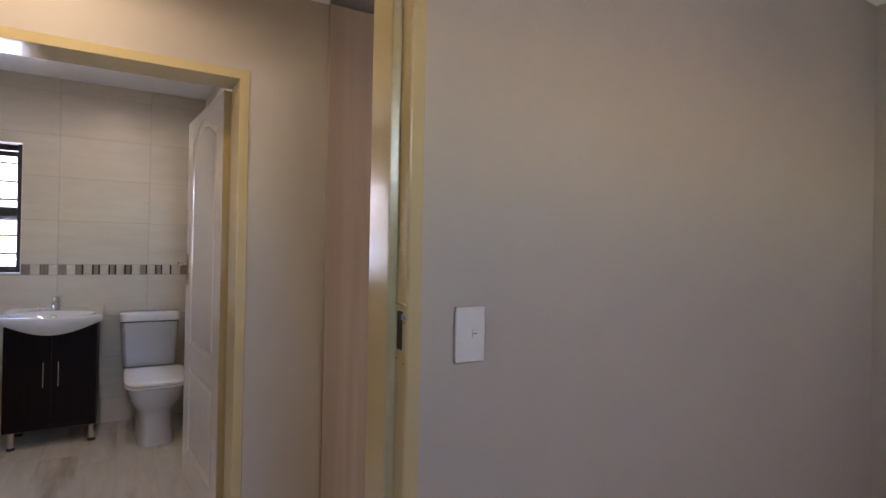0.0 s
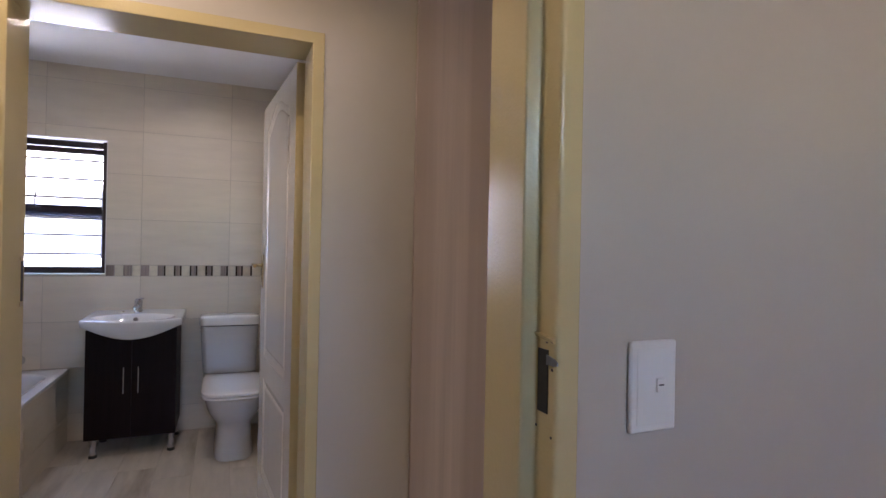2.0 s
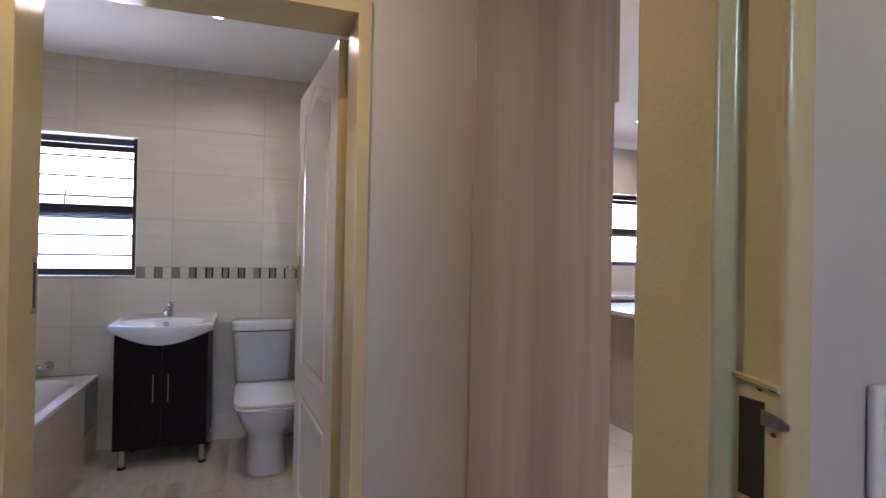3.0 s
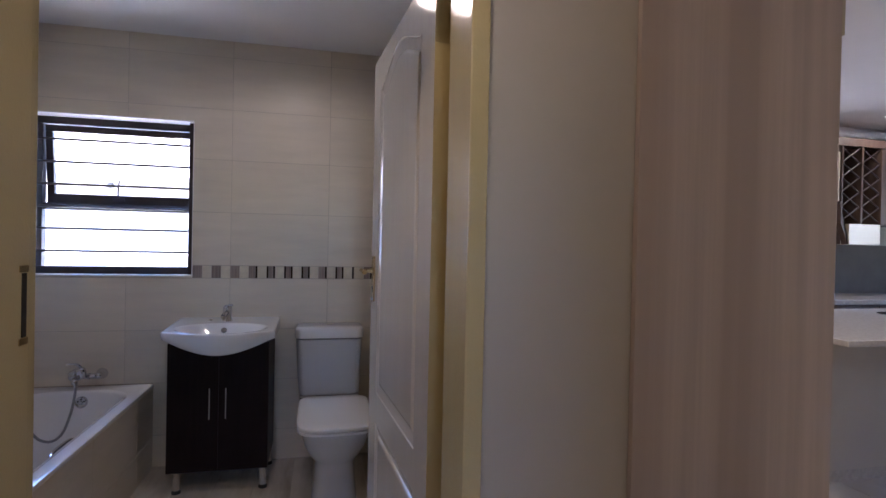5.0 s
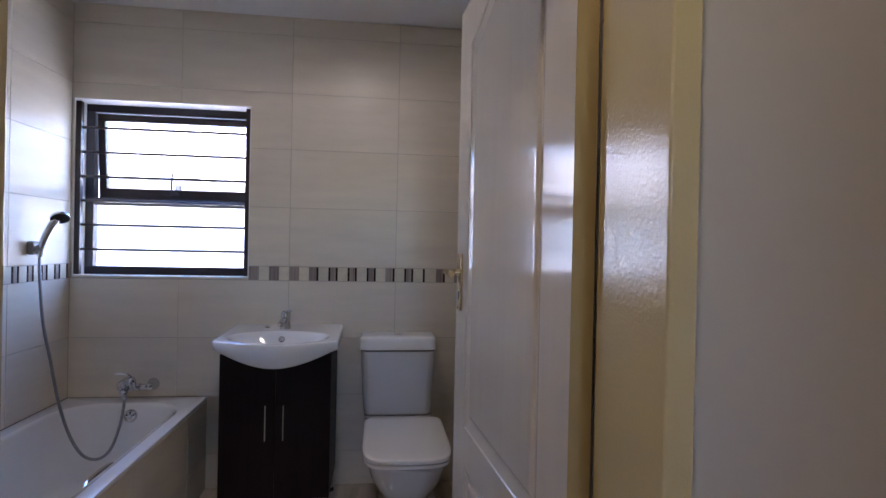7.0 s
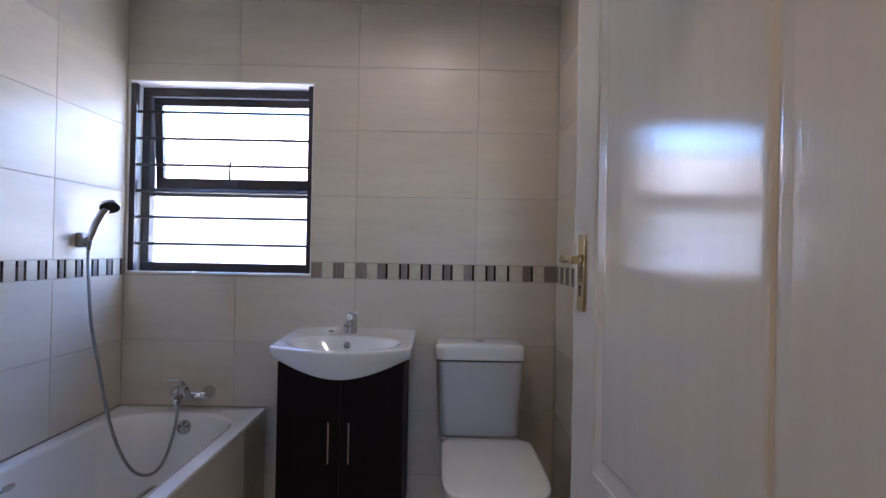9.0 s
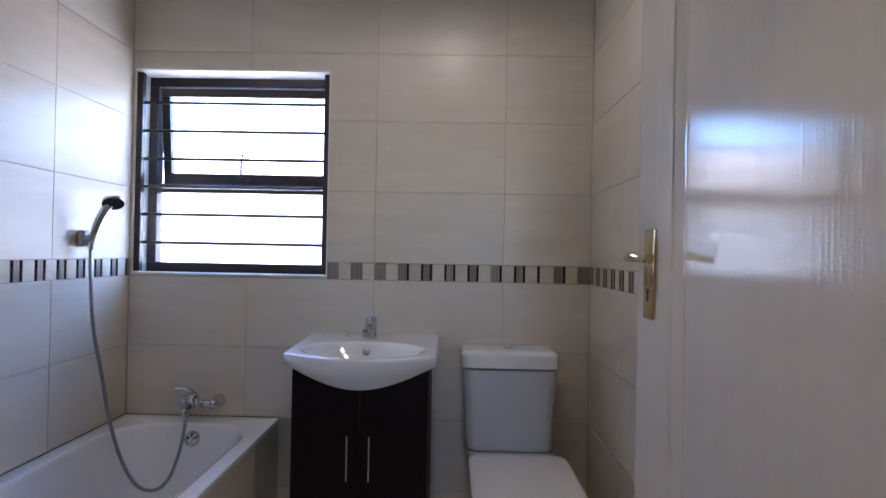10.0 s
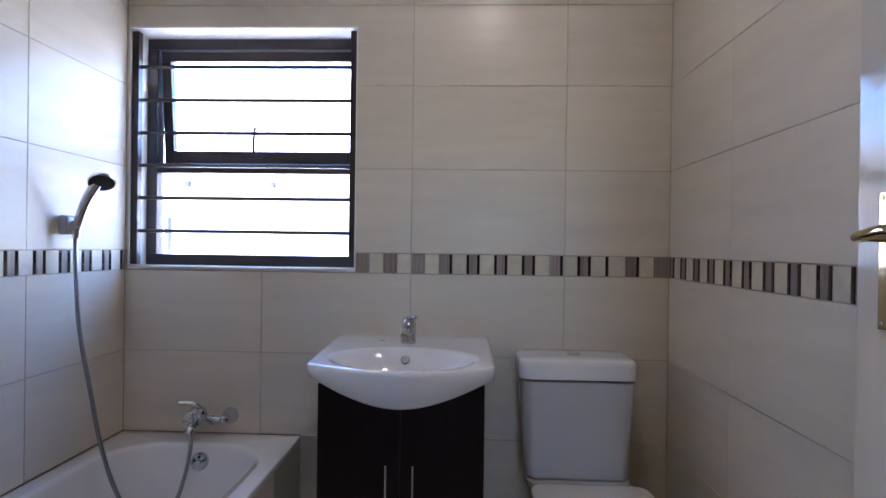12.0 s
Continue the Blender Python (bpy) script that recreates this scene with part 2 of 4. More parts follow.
# bathroom walls: masonry with a grout face towards the room
wall_north = structure("wall_north", [
    (XL - 0.23, WX0, YB + T, YB + 0.25, 0, H), (WX1, 1.19, YB + T, YB + 0.25, 0, H),
    (WX0, WX1, YB + T, YB + 0.25, 0, WZ0), (WX0, WX1, YB + T, YB + 0.25, WZ1, H)], [GROUT],
    "tiled back wall of the bathroom with beige grout")
wall_west = structure("wall_west", [(XL - 0.23, XL - T, YF, YB + T, 0, H)], [GROUT], "tiled side wall along the bath")
wall_east = structure("wall_east", [(XR + T, 1.07, YF, YB + T, 0, H, 0), (1.07, 1.19, YF, YB + T, 0, H, 1)], [GROUT, PAINT], "tiled side wall behind the open door")
wall_door = structure("wall_door", [
    (-1.6, DX0 - 0.03, YW, YF, 0, H), (DX1 + 0.03, 1.19, YW, YF, 0, H), (DX0 - 0.03, DX1 + 0.03, YW, YF, DZ + 0.03, H)],
    [PAINT], "taupe painted wall around the bathroom doorway")
wall_south = structure("wall_south", [
    (-2.4, RX0 - 0.045, 0.63, 0.755, 0, H), (RX1 + 0.045, 8.2, 0.63, 0.755, 0, H), (RX0 - 0.045, RX1 + 0.045, 0.63, 0.755, DZ + 0.04, H)],
    [PAINT], "taupe painted wall with a light switch beside the first doorway")
wall_passage = structure("wall_passage_end", [(-1.72, -1.6, 0.755, YF, 0, H)], [PAINT], "taupe painted end wall of the passage")
# room behind the camera, lit by its own window
wall_room_back = structure("wall_room_back", [
    (-2.4, 0.2, -3.4, -3.2, 0, H), (1.2, 3.4, -3.4, -3.2, 0, H), (0.2, 1.2, -3.4, -3.2, 0, 1.55), (0.2, 1.2, -3.4, -3.2, 2.0, H)],
    [PAINT], "taupe painted wall with a window opening")
wall_room_west = structure("wall_room_west", [(-2.52, -2.4, -3.4, 0.755, 0, H)], [PAINT], "taupe painted side wall")
wall_room_east = structure("wall_room_east", [(3.4, 3.52, -3.4, 0.63, 0, H)], [PAINT], "taupe painted side wall")
# kitchen
KY, KX = 4.95, 8.0
wall_kitchen_north = structure("wall_kitchen_north", [
    (1.19, 3.55, KY, KY + 0.23, 0, H), (4.58, KX + 0.2, KY, KY + 0.23, 0, H), (3.55, 4.58, KY, KY + 0.23, 0, 1.2), (3.55, 4.58, KY, KY + 0.23, 1.95, H)],
    [PAINT], "painted kitchen wall with a barred window")
# opening out of view, added as daylight fill for kitchen and passage
wall_kitchen_east = structure("wall_kitchen_east", [
    (KX, KX + 0.2, 0.755, 1.4, 0, H), (KX, KX + 0.2, 2.6, KY, 0, H), (KX, KX + 0.2, 1.4, 2.6, 1.95, H), (KX, KX + 0.2, 1.4, 2.6, 0, 1.3)], [PAINT],
    "unseen painted end wall of the kitchen with an opening added for daylight")
wall_kitchen_west = structure("wall_kitchen_west", [(1.08, 1.19, YB + 0.25, KY + 0.2, 0, H)], [PAINT], "painted kitchen side wall")

ceiling = structure("ceiling", [(-2.52, 1.19, -3.4, YB + 0.26, H, H + 0.12), (1.19, KX + 0.2, -3.4, KY + 0.23, H, H + 0.12)], [WHITE_CEILING], "smooth white painted ceiling")
floor = structure("floor", [(-2.52, 1.19, -3.4, YB + 0.25, -0.15, -0.006), (1.19, KX + 0.2, -3.4, KY + 0.23, -0.15, -0.006)], [GROUT],
                  "whitewashed wood-look plank tile floor with grout joints")
ground = structure("ground", [(-300, 300, KY + 0.23, 600, -0.5, -0.2), (-300, 300, -600, -3.4, -0.5, -0.2),
                              (-300, -2.52, -3.4, KY + 0.23, -0.5, -0.2), (-2.52, 1.08, YB + 0.25, KY + 0.23, -0.5, -0.2), (KX + 0.2, 300, -3.4, KY + 0.23, -0.5, -0.2)], [EARTH], "dry pale ground outside the house")


def cornice(name, a, b, inward, label):
    """A hollow gypsum moulding where wall and ceiling meet."""
    a, b, n = Vector((*a, H)), Vector((*b, H)), Vector((*inward, 0))
    prof = [(0, 0), (0, -0.07)] + [(0.07 - 0.07 * math.cos(radians(q)) + 0.004, -0.07 + 0.066 * math.sin(radians(q))) for q in range(0, 91, 15)] + [(0.078, 0)]
    bm = bmesh.new()
    loft(bm, [[e + n * (u + 0.002) + Vector((0, 0, w - 0.001)) for u, w in prof] for e in (a, b)])
    return tagged(part(name, bm, WHITE_CEILING), label, "cornice", kind="structure")


cornice("trim_cornice_kitchen", (1.79, KY), (KX, KY), (0, -1), "white gypsum cornice along the kitchen wall")
cornice("trim_cornice_passage", (-1.6, YW), (1.19, YW), (0, -1), "white gypsum cornice above the doorway")

# ---------------------------------------------------------------- door frames of pressed steel


def steel_frame(name, x0, x1, top, profile, label):
    """A pressed profile (outward from the opening, along the wall's depth) led up one jamb, over the head and down."""
    bm = bmesh.new()
    rings = [[(x0 - u, v, 0) for u, v in profile], [(x0 - u, v, top + u) for u, v in profile],
             [(x1 + u, v, top + u) for u, v in profile], [(x1 + u, v, 0) for u, v in profile]]
    loft(bm, rings)
    ob = thing(name, label, "door frame", kind="structure")
    part("frame_body", bm, STEEL_PAINT, ob, smooth=True)
    return ob


def soft(pts, r=0.004):
    """Rounds the corners of a profile a little."""
    out = []
    n = len(pts)
    for i, p in enumerate(pts):
        a, b, c = Vector(pts[i - 1]), Vector(p), Vector(pts[(i + 1) % n])
        d1, d2 = (a - b), (c - b)
        k1, k2 = min(r, d1.length / 3), min(r, d2.length / 3)
        out += [tuple(b + d1.normalized() * k1), tuple(b + d1.normalized() * k1 * 0.3 + d2.normalized() * k2 * 0.3), tuple(b + d2.normalized() * k2)]
    return out


frame_bath = steel_frame("door_frame", DX0, DX1, DZ, soft([
    (0.041, 1.882), (0.041, 1.872), (0.0, 1.868), (-0.004, 2.045), (0.016, 2.047), (0.016, 2.112), (0.052, 2.112), (0.052, 2.098), (0.029, 2.098), (0.029, 1.882)]),
    "cream gloss painted pressed steel frame of the bathroom doorway")
frame_first = steel_frame("door_frame", RX0, RX1, DZ, soft([
    (0.068, 0.632), (0.068, 0.609), (0.030, 0.601), (0.025, 0.606), (0.025, 0.654), (0.003, 0.658), (0.0, 0.768), (0.05, 0.768), (0.05, 0.753), (0.046, 0.753), (0.046, 0.632)], 0.004),
    "cream gloss painted pressed steel frame with an empty lock keep")

# lock keep of the first frame: dark slot, lifted paint edge, bent tongue and chipped paint on the rebate face
KX0 = RX1 + 0.025
bm = bmesh.new()
box(bm, KX0 - 0.0016, KX0 + 0.003, 0.621, 0.646, 1.087, 1.176)
part("keep_slot", bm, RUBBER, frame_first, "dark empty slot of the lock keep")
bm = bmesh.new()
loft(bm, [[(KX0 + 0.001, y, z - 0.005), (KX0 - d, y, z - 0.002), (KX0 - d - 0.001, y, z + 0.002), (KX0 + 0.001, y, z + 0.003)]
          for y, z, d in ((0.664, 1.197, 0.001), (0.650, 1.195, 0.003), (0.634, 1.194, 0.004), (0.618, 1.193, 0.006), (0.606, 1.191, 0.004))])
part("keep_edge", bm, STEEL_PAINT, frame_first, "lifted painted edge above the keep")
bm = bmesh.new()
loft(bm, [[(KX0 - 0.0022, y, z - h), (KX0 - 0.0022 - d, y, z - h), (KX0 - 0.0022 - d, y, z + h), (KX0 - 0.0022, y, z + h)]
          for y, z, h, d in ((0.622, 1.163, 0.007, 0.0012), (0.612, 1.163, 0.006, 0.002), (0.602, 1.162, 0.005, 0.003), (0.594, 1.161, 0.002, 0.003))])
part("keep_tongue", bm, HOSE, frame_first, "bent bare metal tongue")
bm = bmesh.new()
for y, z, ry, rz in ((0.613, 1.189, 0.005, 0.0018), (0.626, 1.186, 0.003, 0.0012), (0.612, 1.150, 0.003, 0.0022)):
    ball(bm, (KX0 - 0.0002, y, z), 1.0, (0.0008, ry, rz), 8)
part("paint_chip", bm, DARK_TIMBER, frame_first, "chipped bare metal spot")
for ky, kz in ((0.650, 1.064), (0.612, 1.057)):
    bm = bmesh.new()
    ball(bm, (KX0 - 0.0002, ky, kz), 1.0, (0.0008, 0.0026, 0.0020), 8)
    part("screw_hole", bm, RUBBER, frame_first)
# lock keep of the bathroom frame
part("keep_slot", (lambda bm: (box(bm, DX0, DX0 + 0.0050, 2.014, 2.030, 1.13, 1.255), bm)[1])(bmesh.new()), RUBBER, frame_bath, "dark empty slot of the lock keep")
bm = bmesh.new()
box(bm, DX0 + 0.0015, DX0 + 0.0045, 2.006, 2.038, 1.115, 1.128)
box(bm, DX0 + 0.0015, DX0 + 0.0045, 2.006, 2.038, 1.257, 1.270)
part("keep_plate", bm, BRASS, frame_bath, "small brass keep plate")

# ---------------------------------------------------------------- bathroom door leaf, standing open
LEAF_W, LEAF_T, LEAF_H, LEAF_Z = 0.838, 0.040, 2.022, 0.010
leaf_pose = Matrix.Translation((0.785, 2.119, LEAF_Z)) @ Matrix.Rotation(radians(90 + 4.5), 4, "Z")


def inset_loop(pts, d):
    """Moves a closed outline of (s, z) inwards by d."""
    n, out = len(pts), []
    for i in range(n):
        a, b, c = (Vector(pts[k % n]) for k in (i - 1, i, i + 1))
        e1, e2 = (b - a).normalized(), (c - b).normalized()
        n1, n2 = Vector((-e1.y, e1.x)), Vector((-e2.y, e2.x))
        m = (n1 + n2)
        m = m / max(0.35, m.length_squared / 2) / 1.0
        out.append(tuple(b + m * d))
    return out


def panel_outline(s0, s1, z0, z1, rise):
    pts = [(s0, z0), (s1, z0), (s1, z1)]
    if rise:
        for k in range(1, 20):
            f = k / 20
            pts.append((s1 + (s0 - s1) * f, z1 + rise * (0.5 - 0.5 * math.cos(2 * math.pi * f)) ** 0.8))
    pts.append((s0, z1))
    return pts


def leaf_mesh():
    """The moulded leaf: along x from the hinge, thickness in y, with panels sunk into both faces."""
    bm = bmesh.new()
    outlines = [panel_outline(0.133, 0.703, 0.758, 1.885, 0.078), panel_outline(0.133, 0.703, 0.16, 0.645, 0)]
    steps = [(0, 0), (0.003, 0.0030), (0.012, 0.0050), (0.028, 0.0085), (0.036, 0.0095), (0.040, 0.0050), (0.046, 0.0030), (0.052, 0.0026)]
    for side, y in ((-1, 0.0), (1, -LEAF_T)):
        rim = [bm.verts.new((s, y, z)) for s, z in ((0, 0), (LEAF_W, 0), (LEAF_W, LEAF_H), (0, LEAF_H))]
        edges = [bm.edges.new((rim[i], rim[(i + 1) % 4])) for i in range(4)]
        for o in outlines:
            prev = None
            for d, depth in steps:
                cur = [bm.verts.new((s, y + side * depth, z)) for s, z in inset_loop(o, d)]
                if prev is None:
                    edges += [bm.edges.new((cur[i], cur[(i + 1) % len(cur)])) for i in range(len(cur))]
                else:
                    for i in range(len(cur)):
                        j = (i + 1) % len(cur)
                        bm.faces.new((prev[i], prev[j], cur[j], cur[i]))
                prev = cur
            bm.faces.new(prev)
        bmesh.ops.triangle_fill(bm, use_beauty=True, use_dissolve=False, edges=edges)
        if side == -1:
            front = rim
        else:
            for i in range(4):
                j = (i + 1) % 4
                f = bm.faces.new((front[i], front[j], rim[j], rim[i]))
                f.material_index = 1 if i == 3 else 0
    return bm


door = thing("bathroom_door", "white gloss panelled door standing open into the bathroom", "door")
leaf_bm = leaf_mesh()
leaf_bm.transform(leaf_pose)
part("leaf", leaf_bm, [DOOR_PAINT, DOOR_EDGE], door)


def on_leaf(bm):
    bm.transform(leaf_pose)
    return bm


for hz in (0.25, 1.868):
    bm = bmesh.new()
    box(bm, -0.0022, 0.0, -0.036, -0.004, hz - 0.05, hz + 0.05)
    rod(bm, (-0.003, -0.043, hz - 0.05), (-0.003, -0.043, hz + 0.05), 0.006, 12)
    for sy in (-0.013, -0.026):
        for sz in (-0.03, 0.0, 0.03):
            rod(bm, (-0.0032, sy, hz + sz), (-0.002, sy, hz + sz), 0.003, 8)
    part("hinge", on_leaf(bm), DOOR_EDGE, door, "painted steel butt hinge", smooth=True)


def lever_set(face_y, sign):
    plate = bmesh.new()
    box(plate, 0.7560, 0.7990, *sorted((face_y, face_y + sign * 0.007)), 1.093, 1.266, bevel=0.002)
    plate_ob = part("handle_plate", on_leaf(plate), BRASS, door, "polished brass back plate", smooth=True)
    h = bmesh.new()
    y1 = face_y + sign * 0.007
    lathe(h, (0.7770, y1, 1.210), (0, sign, 0), [(0, 0.011), (0.004, 0.011), (0.010, 0.008), (0.036, 0.0075), (0.040, 0.008)], 18)
    base = y1 + sign * 0.042
    pts = [(0.7860, base - sign * 0.002, 1.208), (0.7640, base + sign * 0.004, 1.211), (0.7340, base + sign * 0.008, 1.215), (0.7080, base + sign * 0.007, 1.212), (0.6860, base + sign * 0.006, 1.208), (0.6740, base + sign * 0.005, 1.210)]
    tube(h, pts, lambda i: 0.0062 + 0.00007 * i + 0.0008 * math.sin(i * 0.25), 12, 6)
    part("lever", on_leaf(h), BRASS, plate_ob, "scrolled brass lever", smooth=True)
    k = bmesh.new()
    rod(k, (0.7790, y1 - sign * 0.001, 1.147), (0.7790, y1 + sign * 0.0012, 1.147), 0.0042, 12)
    box(k, 0.7768, 0.7812, *sorted((y1 - sign * 0.001, y1 + sign * 0.0010)), 1.127, 1.145)
    part("keyhole", on_leaf(k), RUBBER, plate_ob, "dark keyhole")
    for sx in (0.7620, 0.7930):
        for sz in (1.100, 1.259):
            s = bmesh.new()
            lathe(s, (sx, y1 - sign * 0.0005, sz), (0, sign, 0), [(0, 0.0035), (0.001, 0.0035), (0.0018, 0.002)], 10)
            part("screw", on_leaf(s), CHROME, plate_ob)


lever_set(0.0, 1)
lever_set(-LEAF_T, -1)

# ---------------------------------------------------------------- bathroom window


def bars_window(name, x0, x1, z0, z1, y, transom, label, sash_open, bar_zs, stay_x):
    """Aluminium window in the depth of the wall, an upper sash hung at the top, and burglar bars towards the room."""
    win = thing(name, label, "window", kind="structure")
    f = 0.045
    yo = y + 0.112
    for nm, d in (("frame_head", (x0, x1, yo, yo + 0.05, z1 - f, z1)), ("frame_foot", (x0, x1, yo, yo + 0.05, z0, z0 + f)),
                  ("frame_side", (x0, x0 + f, yo, yo + 0.05, z0 + f, z1 - f)), ("frame_side", (x1 - f * 0.6, x1, yo, yo + 0.05, z0 + f, z1 - f)),
                  ("transom", (x0 + f, x1 - f * 0.6, yo, yo + 0.05, transom - 0.025, transom + 0.015))):
        boxed(nm, d, BRONZE, win, 0.003)
    # fixed lower pane
    pane = boxed("pane", (x0 + f, x1 - f * 0.6, yo + 0.022, yo + 0.027, z0 + f, transom - 0.025), GLASS, win)
    pane.visible_shadow = False
    # upper sash, turned about its top edge
    hinge = Matrix.Translation((0, yo + 0.05, z1 - f)) @ Matrix.Rotation(radians(sash_open), 4, "X") @ Matrix.Translation((0, -(yo + 0.05), -(z1 - f)))
    s0, s1, t0, t1 = x0 + f + 0.004, x1 - f * 0.6 - 0.004, transom + 0.005, z1 - f - 0.002
    g = 0.038
    for nm, d in (("sash_top", (s0, s1, yo + 0.012, yo + 0.045, t1 - g, t1)), ("sash_bottom", (s0, s1, yo + 0.012, yo + 0.045, t0, t0 + g + 0.030)),
                  ("sash_side", (s0, s0 + g, yo + 0.012, yo + 0.045, t0 + g, t1 - g)), ("sash_side", (s1 - g * 0.5, s1, yo + 0.012, yo + 0.045, t0 + g, t1 - g))):
        bm = bmesh.new()
        box(bm, *d, bevel=0.003)
        bm.transform(hinge)
        part(nm, bm, BRONZE, win, smooth=True)
    bm = bmesh.new()
    box(bm, s0 + g, s1 - g * 0.5, yo + 0.026, yo + 0.031, t0 + g + 0.018, t1 - g)
    bm.transform(hinge)
    pane = part("pane", bm, GLASS, win)
    pane.visible_shadow = False
    # peg stay on the sash
    bm = bmesh.new()
    zs = t0 + 0.040
    box(bm, stay_x - 0.032, stay_x + 0.032, yo + 0.004, yo + 0.014, zs - 0.008, zs + 0.006, bevel=0.002)
    tube(bm, [(stay_x, yo + 0.008, zs), (stay_x + 0.002, yo - 0.006, zs + 0.03), (stay_x + 0.004, yo - 0.010, zs + 0.07), (stay_x + 0.011, yo - 0.014, zs + 0.112)], 0.0055, 8, 5)
    part("window_stay", bm, BRONZE, win, "dark peg stay handle", smooth=True)
    # burglar guard
    guard = thing("burglar_guard", "dark bronze burglar bars fixed in the window opening", "burglar bars")
    yg = y + 0.022
    boxed("post", (x0 - 0.002, x0 + 0.030, yg - 0.013, yg + 0.013, z0 + 0.006, z1 - 0.014), BRONZE, guard, 0.002)
    boxed("post", (x1 - 0.028, x1 + 0.001, yg - 0.013, yg + 0.013, z0 + 0.006, z1 - 0.014), BRONZE, guard, 0.002)
    for bz in bar_zs:
        bm = bmesh.new()
        rod(bm, (x0 + 0.028, yg, bz), (x1 - 0.026, yg, bz), 0.0070, 12)
        part("bar", bm, BRONZE, guard, smooth=True)
    return win


bars_window("window_1", WX0, WX1, WZ0, WZ1, YB, 1.505, "dark bronze aluminium window with its top sash ajar", 5.0,
            [1.246, 1.372, 1.496, 1.62, 1.745, 1.871], -0.642)
bars_window("window_2", 3.55, 4.58, 1.2, 1.95, KY, 1.53, "dark aluminium kitchen window behind bars", 3.0,
            [1.30, 1.41, 1.52, 1.63, 1.74, 1.85], 4.05)
boxed("window_sill", (WX0 + 0.001, WX1 - 0.001, YB - 0.004, YB + 0.24, WZ0 - 0.011, WZ0 + 0.002), TILE_WALL, None, 0.003)
tagged(bpy.data.objects["window_sill"], "pale tiled sill under the bathroom window", "window sill", kind="structure")
reveal = structure("trim_reveal", [(WX0 - 0.0, WX1 + 0.0, YB + 0.001, YB + 0.245, WZ1 - 0.006, WZ1 + 0.0005), (WX1 - 0.004, WX1 + 0.0005, YB + 0.001, YB + 0.245, WZ0, WZ1 - 0.006),
                                   (WX0 - 0.0005, WX0 + 0.004, YB + 0.001, YB + 0.245, WZ0, WZ1 - 0.006)], [WHITE_CEILING], "white plastered window reveal")

# ---------------------------------------------------------------- downlights
for sx, sy, sw in SPOTS:
    dl = thing("downlight", "small round white recessed ceiling downlight, switched on", "downlight", (sx, sy, H), group="ceiling downlights")
    bm = bmesh.new()
    lathe(bm, (sx, sy, H - 0.001), (0, 0, -1), [(0, 0.046), (0.004, 0.045), (0.007, 0.040), (0.006, 0.033), (0.001, 0.031)], 28)
    part("trim_ring", bm, PLASTIC, dl, smooth=True)
    bm = bmesh.new()
    lathe(bm, (sx, sy, H - 0.0065), (0, 0, -1), [(0, 0.030), (0.0015, 0.029), (0.003, 0.02)], 24)
    part("lens", bm, GLOW, dl, "glowing lens", smooth=True)

# ---------------------------------------------------------------- light switch
sw = thing("light_switch", "white plastic light switch plate on the painted wall", "light switch", (1.151, 0.63, 1.112))
bm = bmesh.new()
box(bm, 1.107, 1.195, 0.620, 0.63, 1.042, 1.181, bevel=0.004)
part("plate", bm, PLASTIC, sw, smooth=True)
bm = bmesh.new()
box(bm, 1.118, 1.185, 0.6190, 0.621, 1.054, 1.170, bevel=0.0008)
part("inner_plate", bm, PLASTIC, sw, smooth=True)
bm = bmesh.new()
box(bm, 1.154, 1.170, 0.6165, 0.620, 1.102, 1.124, bevel=0.0014)
part("toggle", bm, PLASTIC, sw, "small rocker toggle", smooth=True)
bm = bmesh.new()
box(bm, 1.157, 1.167, 0.6160, 0.6170, 1.1125, 1.1145)
part("toggle_mark", bm, RUBBER, sw, "dark line on the toggle")

# ---------------------------------------------------------------- vanity unit and basin
vanity = thing("vanity_cabinet", "espresso brown two-door vanity cabinet on short steel legs", "cabinet", (0.021, 3.98, 0))
VX0, VX1, VYF, VZ0, VZ1 = -0.236, 0.263, 3.805, 0.112, 0.79
bm = bmesh.new()
box(bm, VX0, VX1, VYF + 0.020, YB - 0.002, VZ0, VZ1, bevel=0.002)
part("body", bm, ESPRESSO, vanity)
VXM = (VX0 + VX1) / 2
for x0, x1, hx in ((VX0, VXM - 0.0006, VXM - 0.040), (VXM + 0.0006, VX1, VXM + 0.040)):
    leaf = boxed("door", (x0, x1, VYF, VYF + 0.018, VZ0 + 0.002, VZ1 - 0.004), ESPRESSO, vanity, 0.0008)
    bm = bmesh.new()
    rod(bm, (hx, VYF - 0.024, 0.395), (hx, VYF - 0.024, 0.556), 0.0036, 12)
    rod(bm, (hx, VYF - 0.024, 0.415), (hx, VYF + 0.002, 0.415), 0.004, 10)
    rod(bm, (hx, VYF - 0.024, 0.536), (hx, VYF + 0.002, 0.536), 0.004, 10)
    part("handle", bm, CHROME, leaf, "slim chrome bar handle", smooth=True)
for lx in (-0.190, 0.240):
    for ly in (3.832, 4.14):
        bm = bmesh.new()
        rod(bm, (lx, ly, 0.018), (lx, ly, VZ0), 0.019, 20)
        leg = part("leg", bm, CHROME, vanity, "brushed steel leg", smooth=True)
        bm = bmesh.new()
        lathe(bm, (lx, ly, 0), (0, 0, 1), [(0, 0.022), (0.010, 0.023), (0.019, 0.019)], 20)
        part("foot", bm, RUBBER, leg, smooth=True)


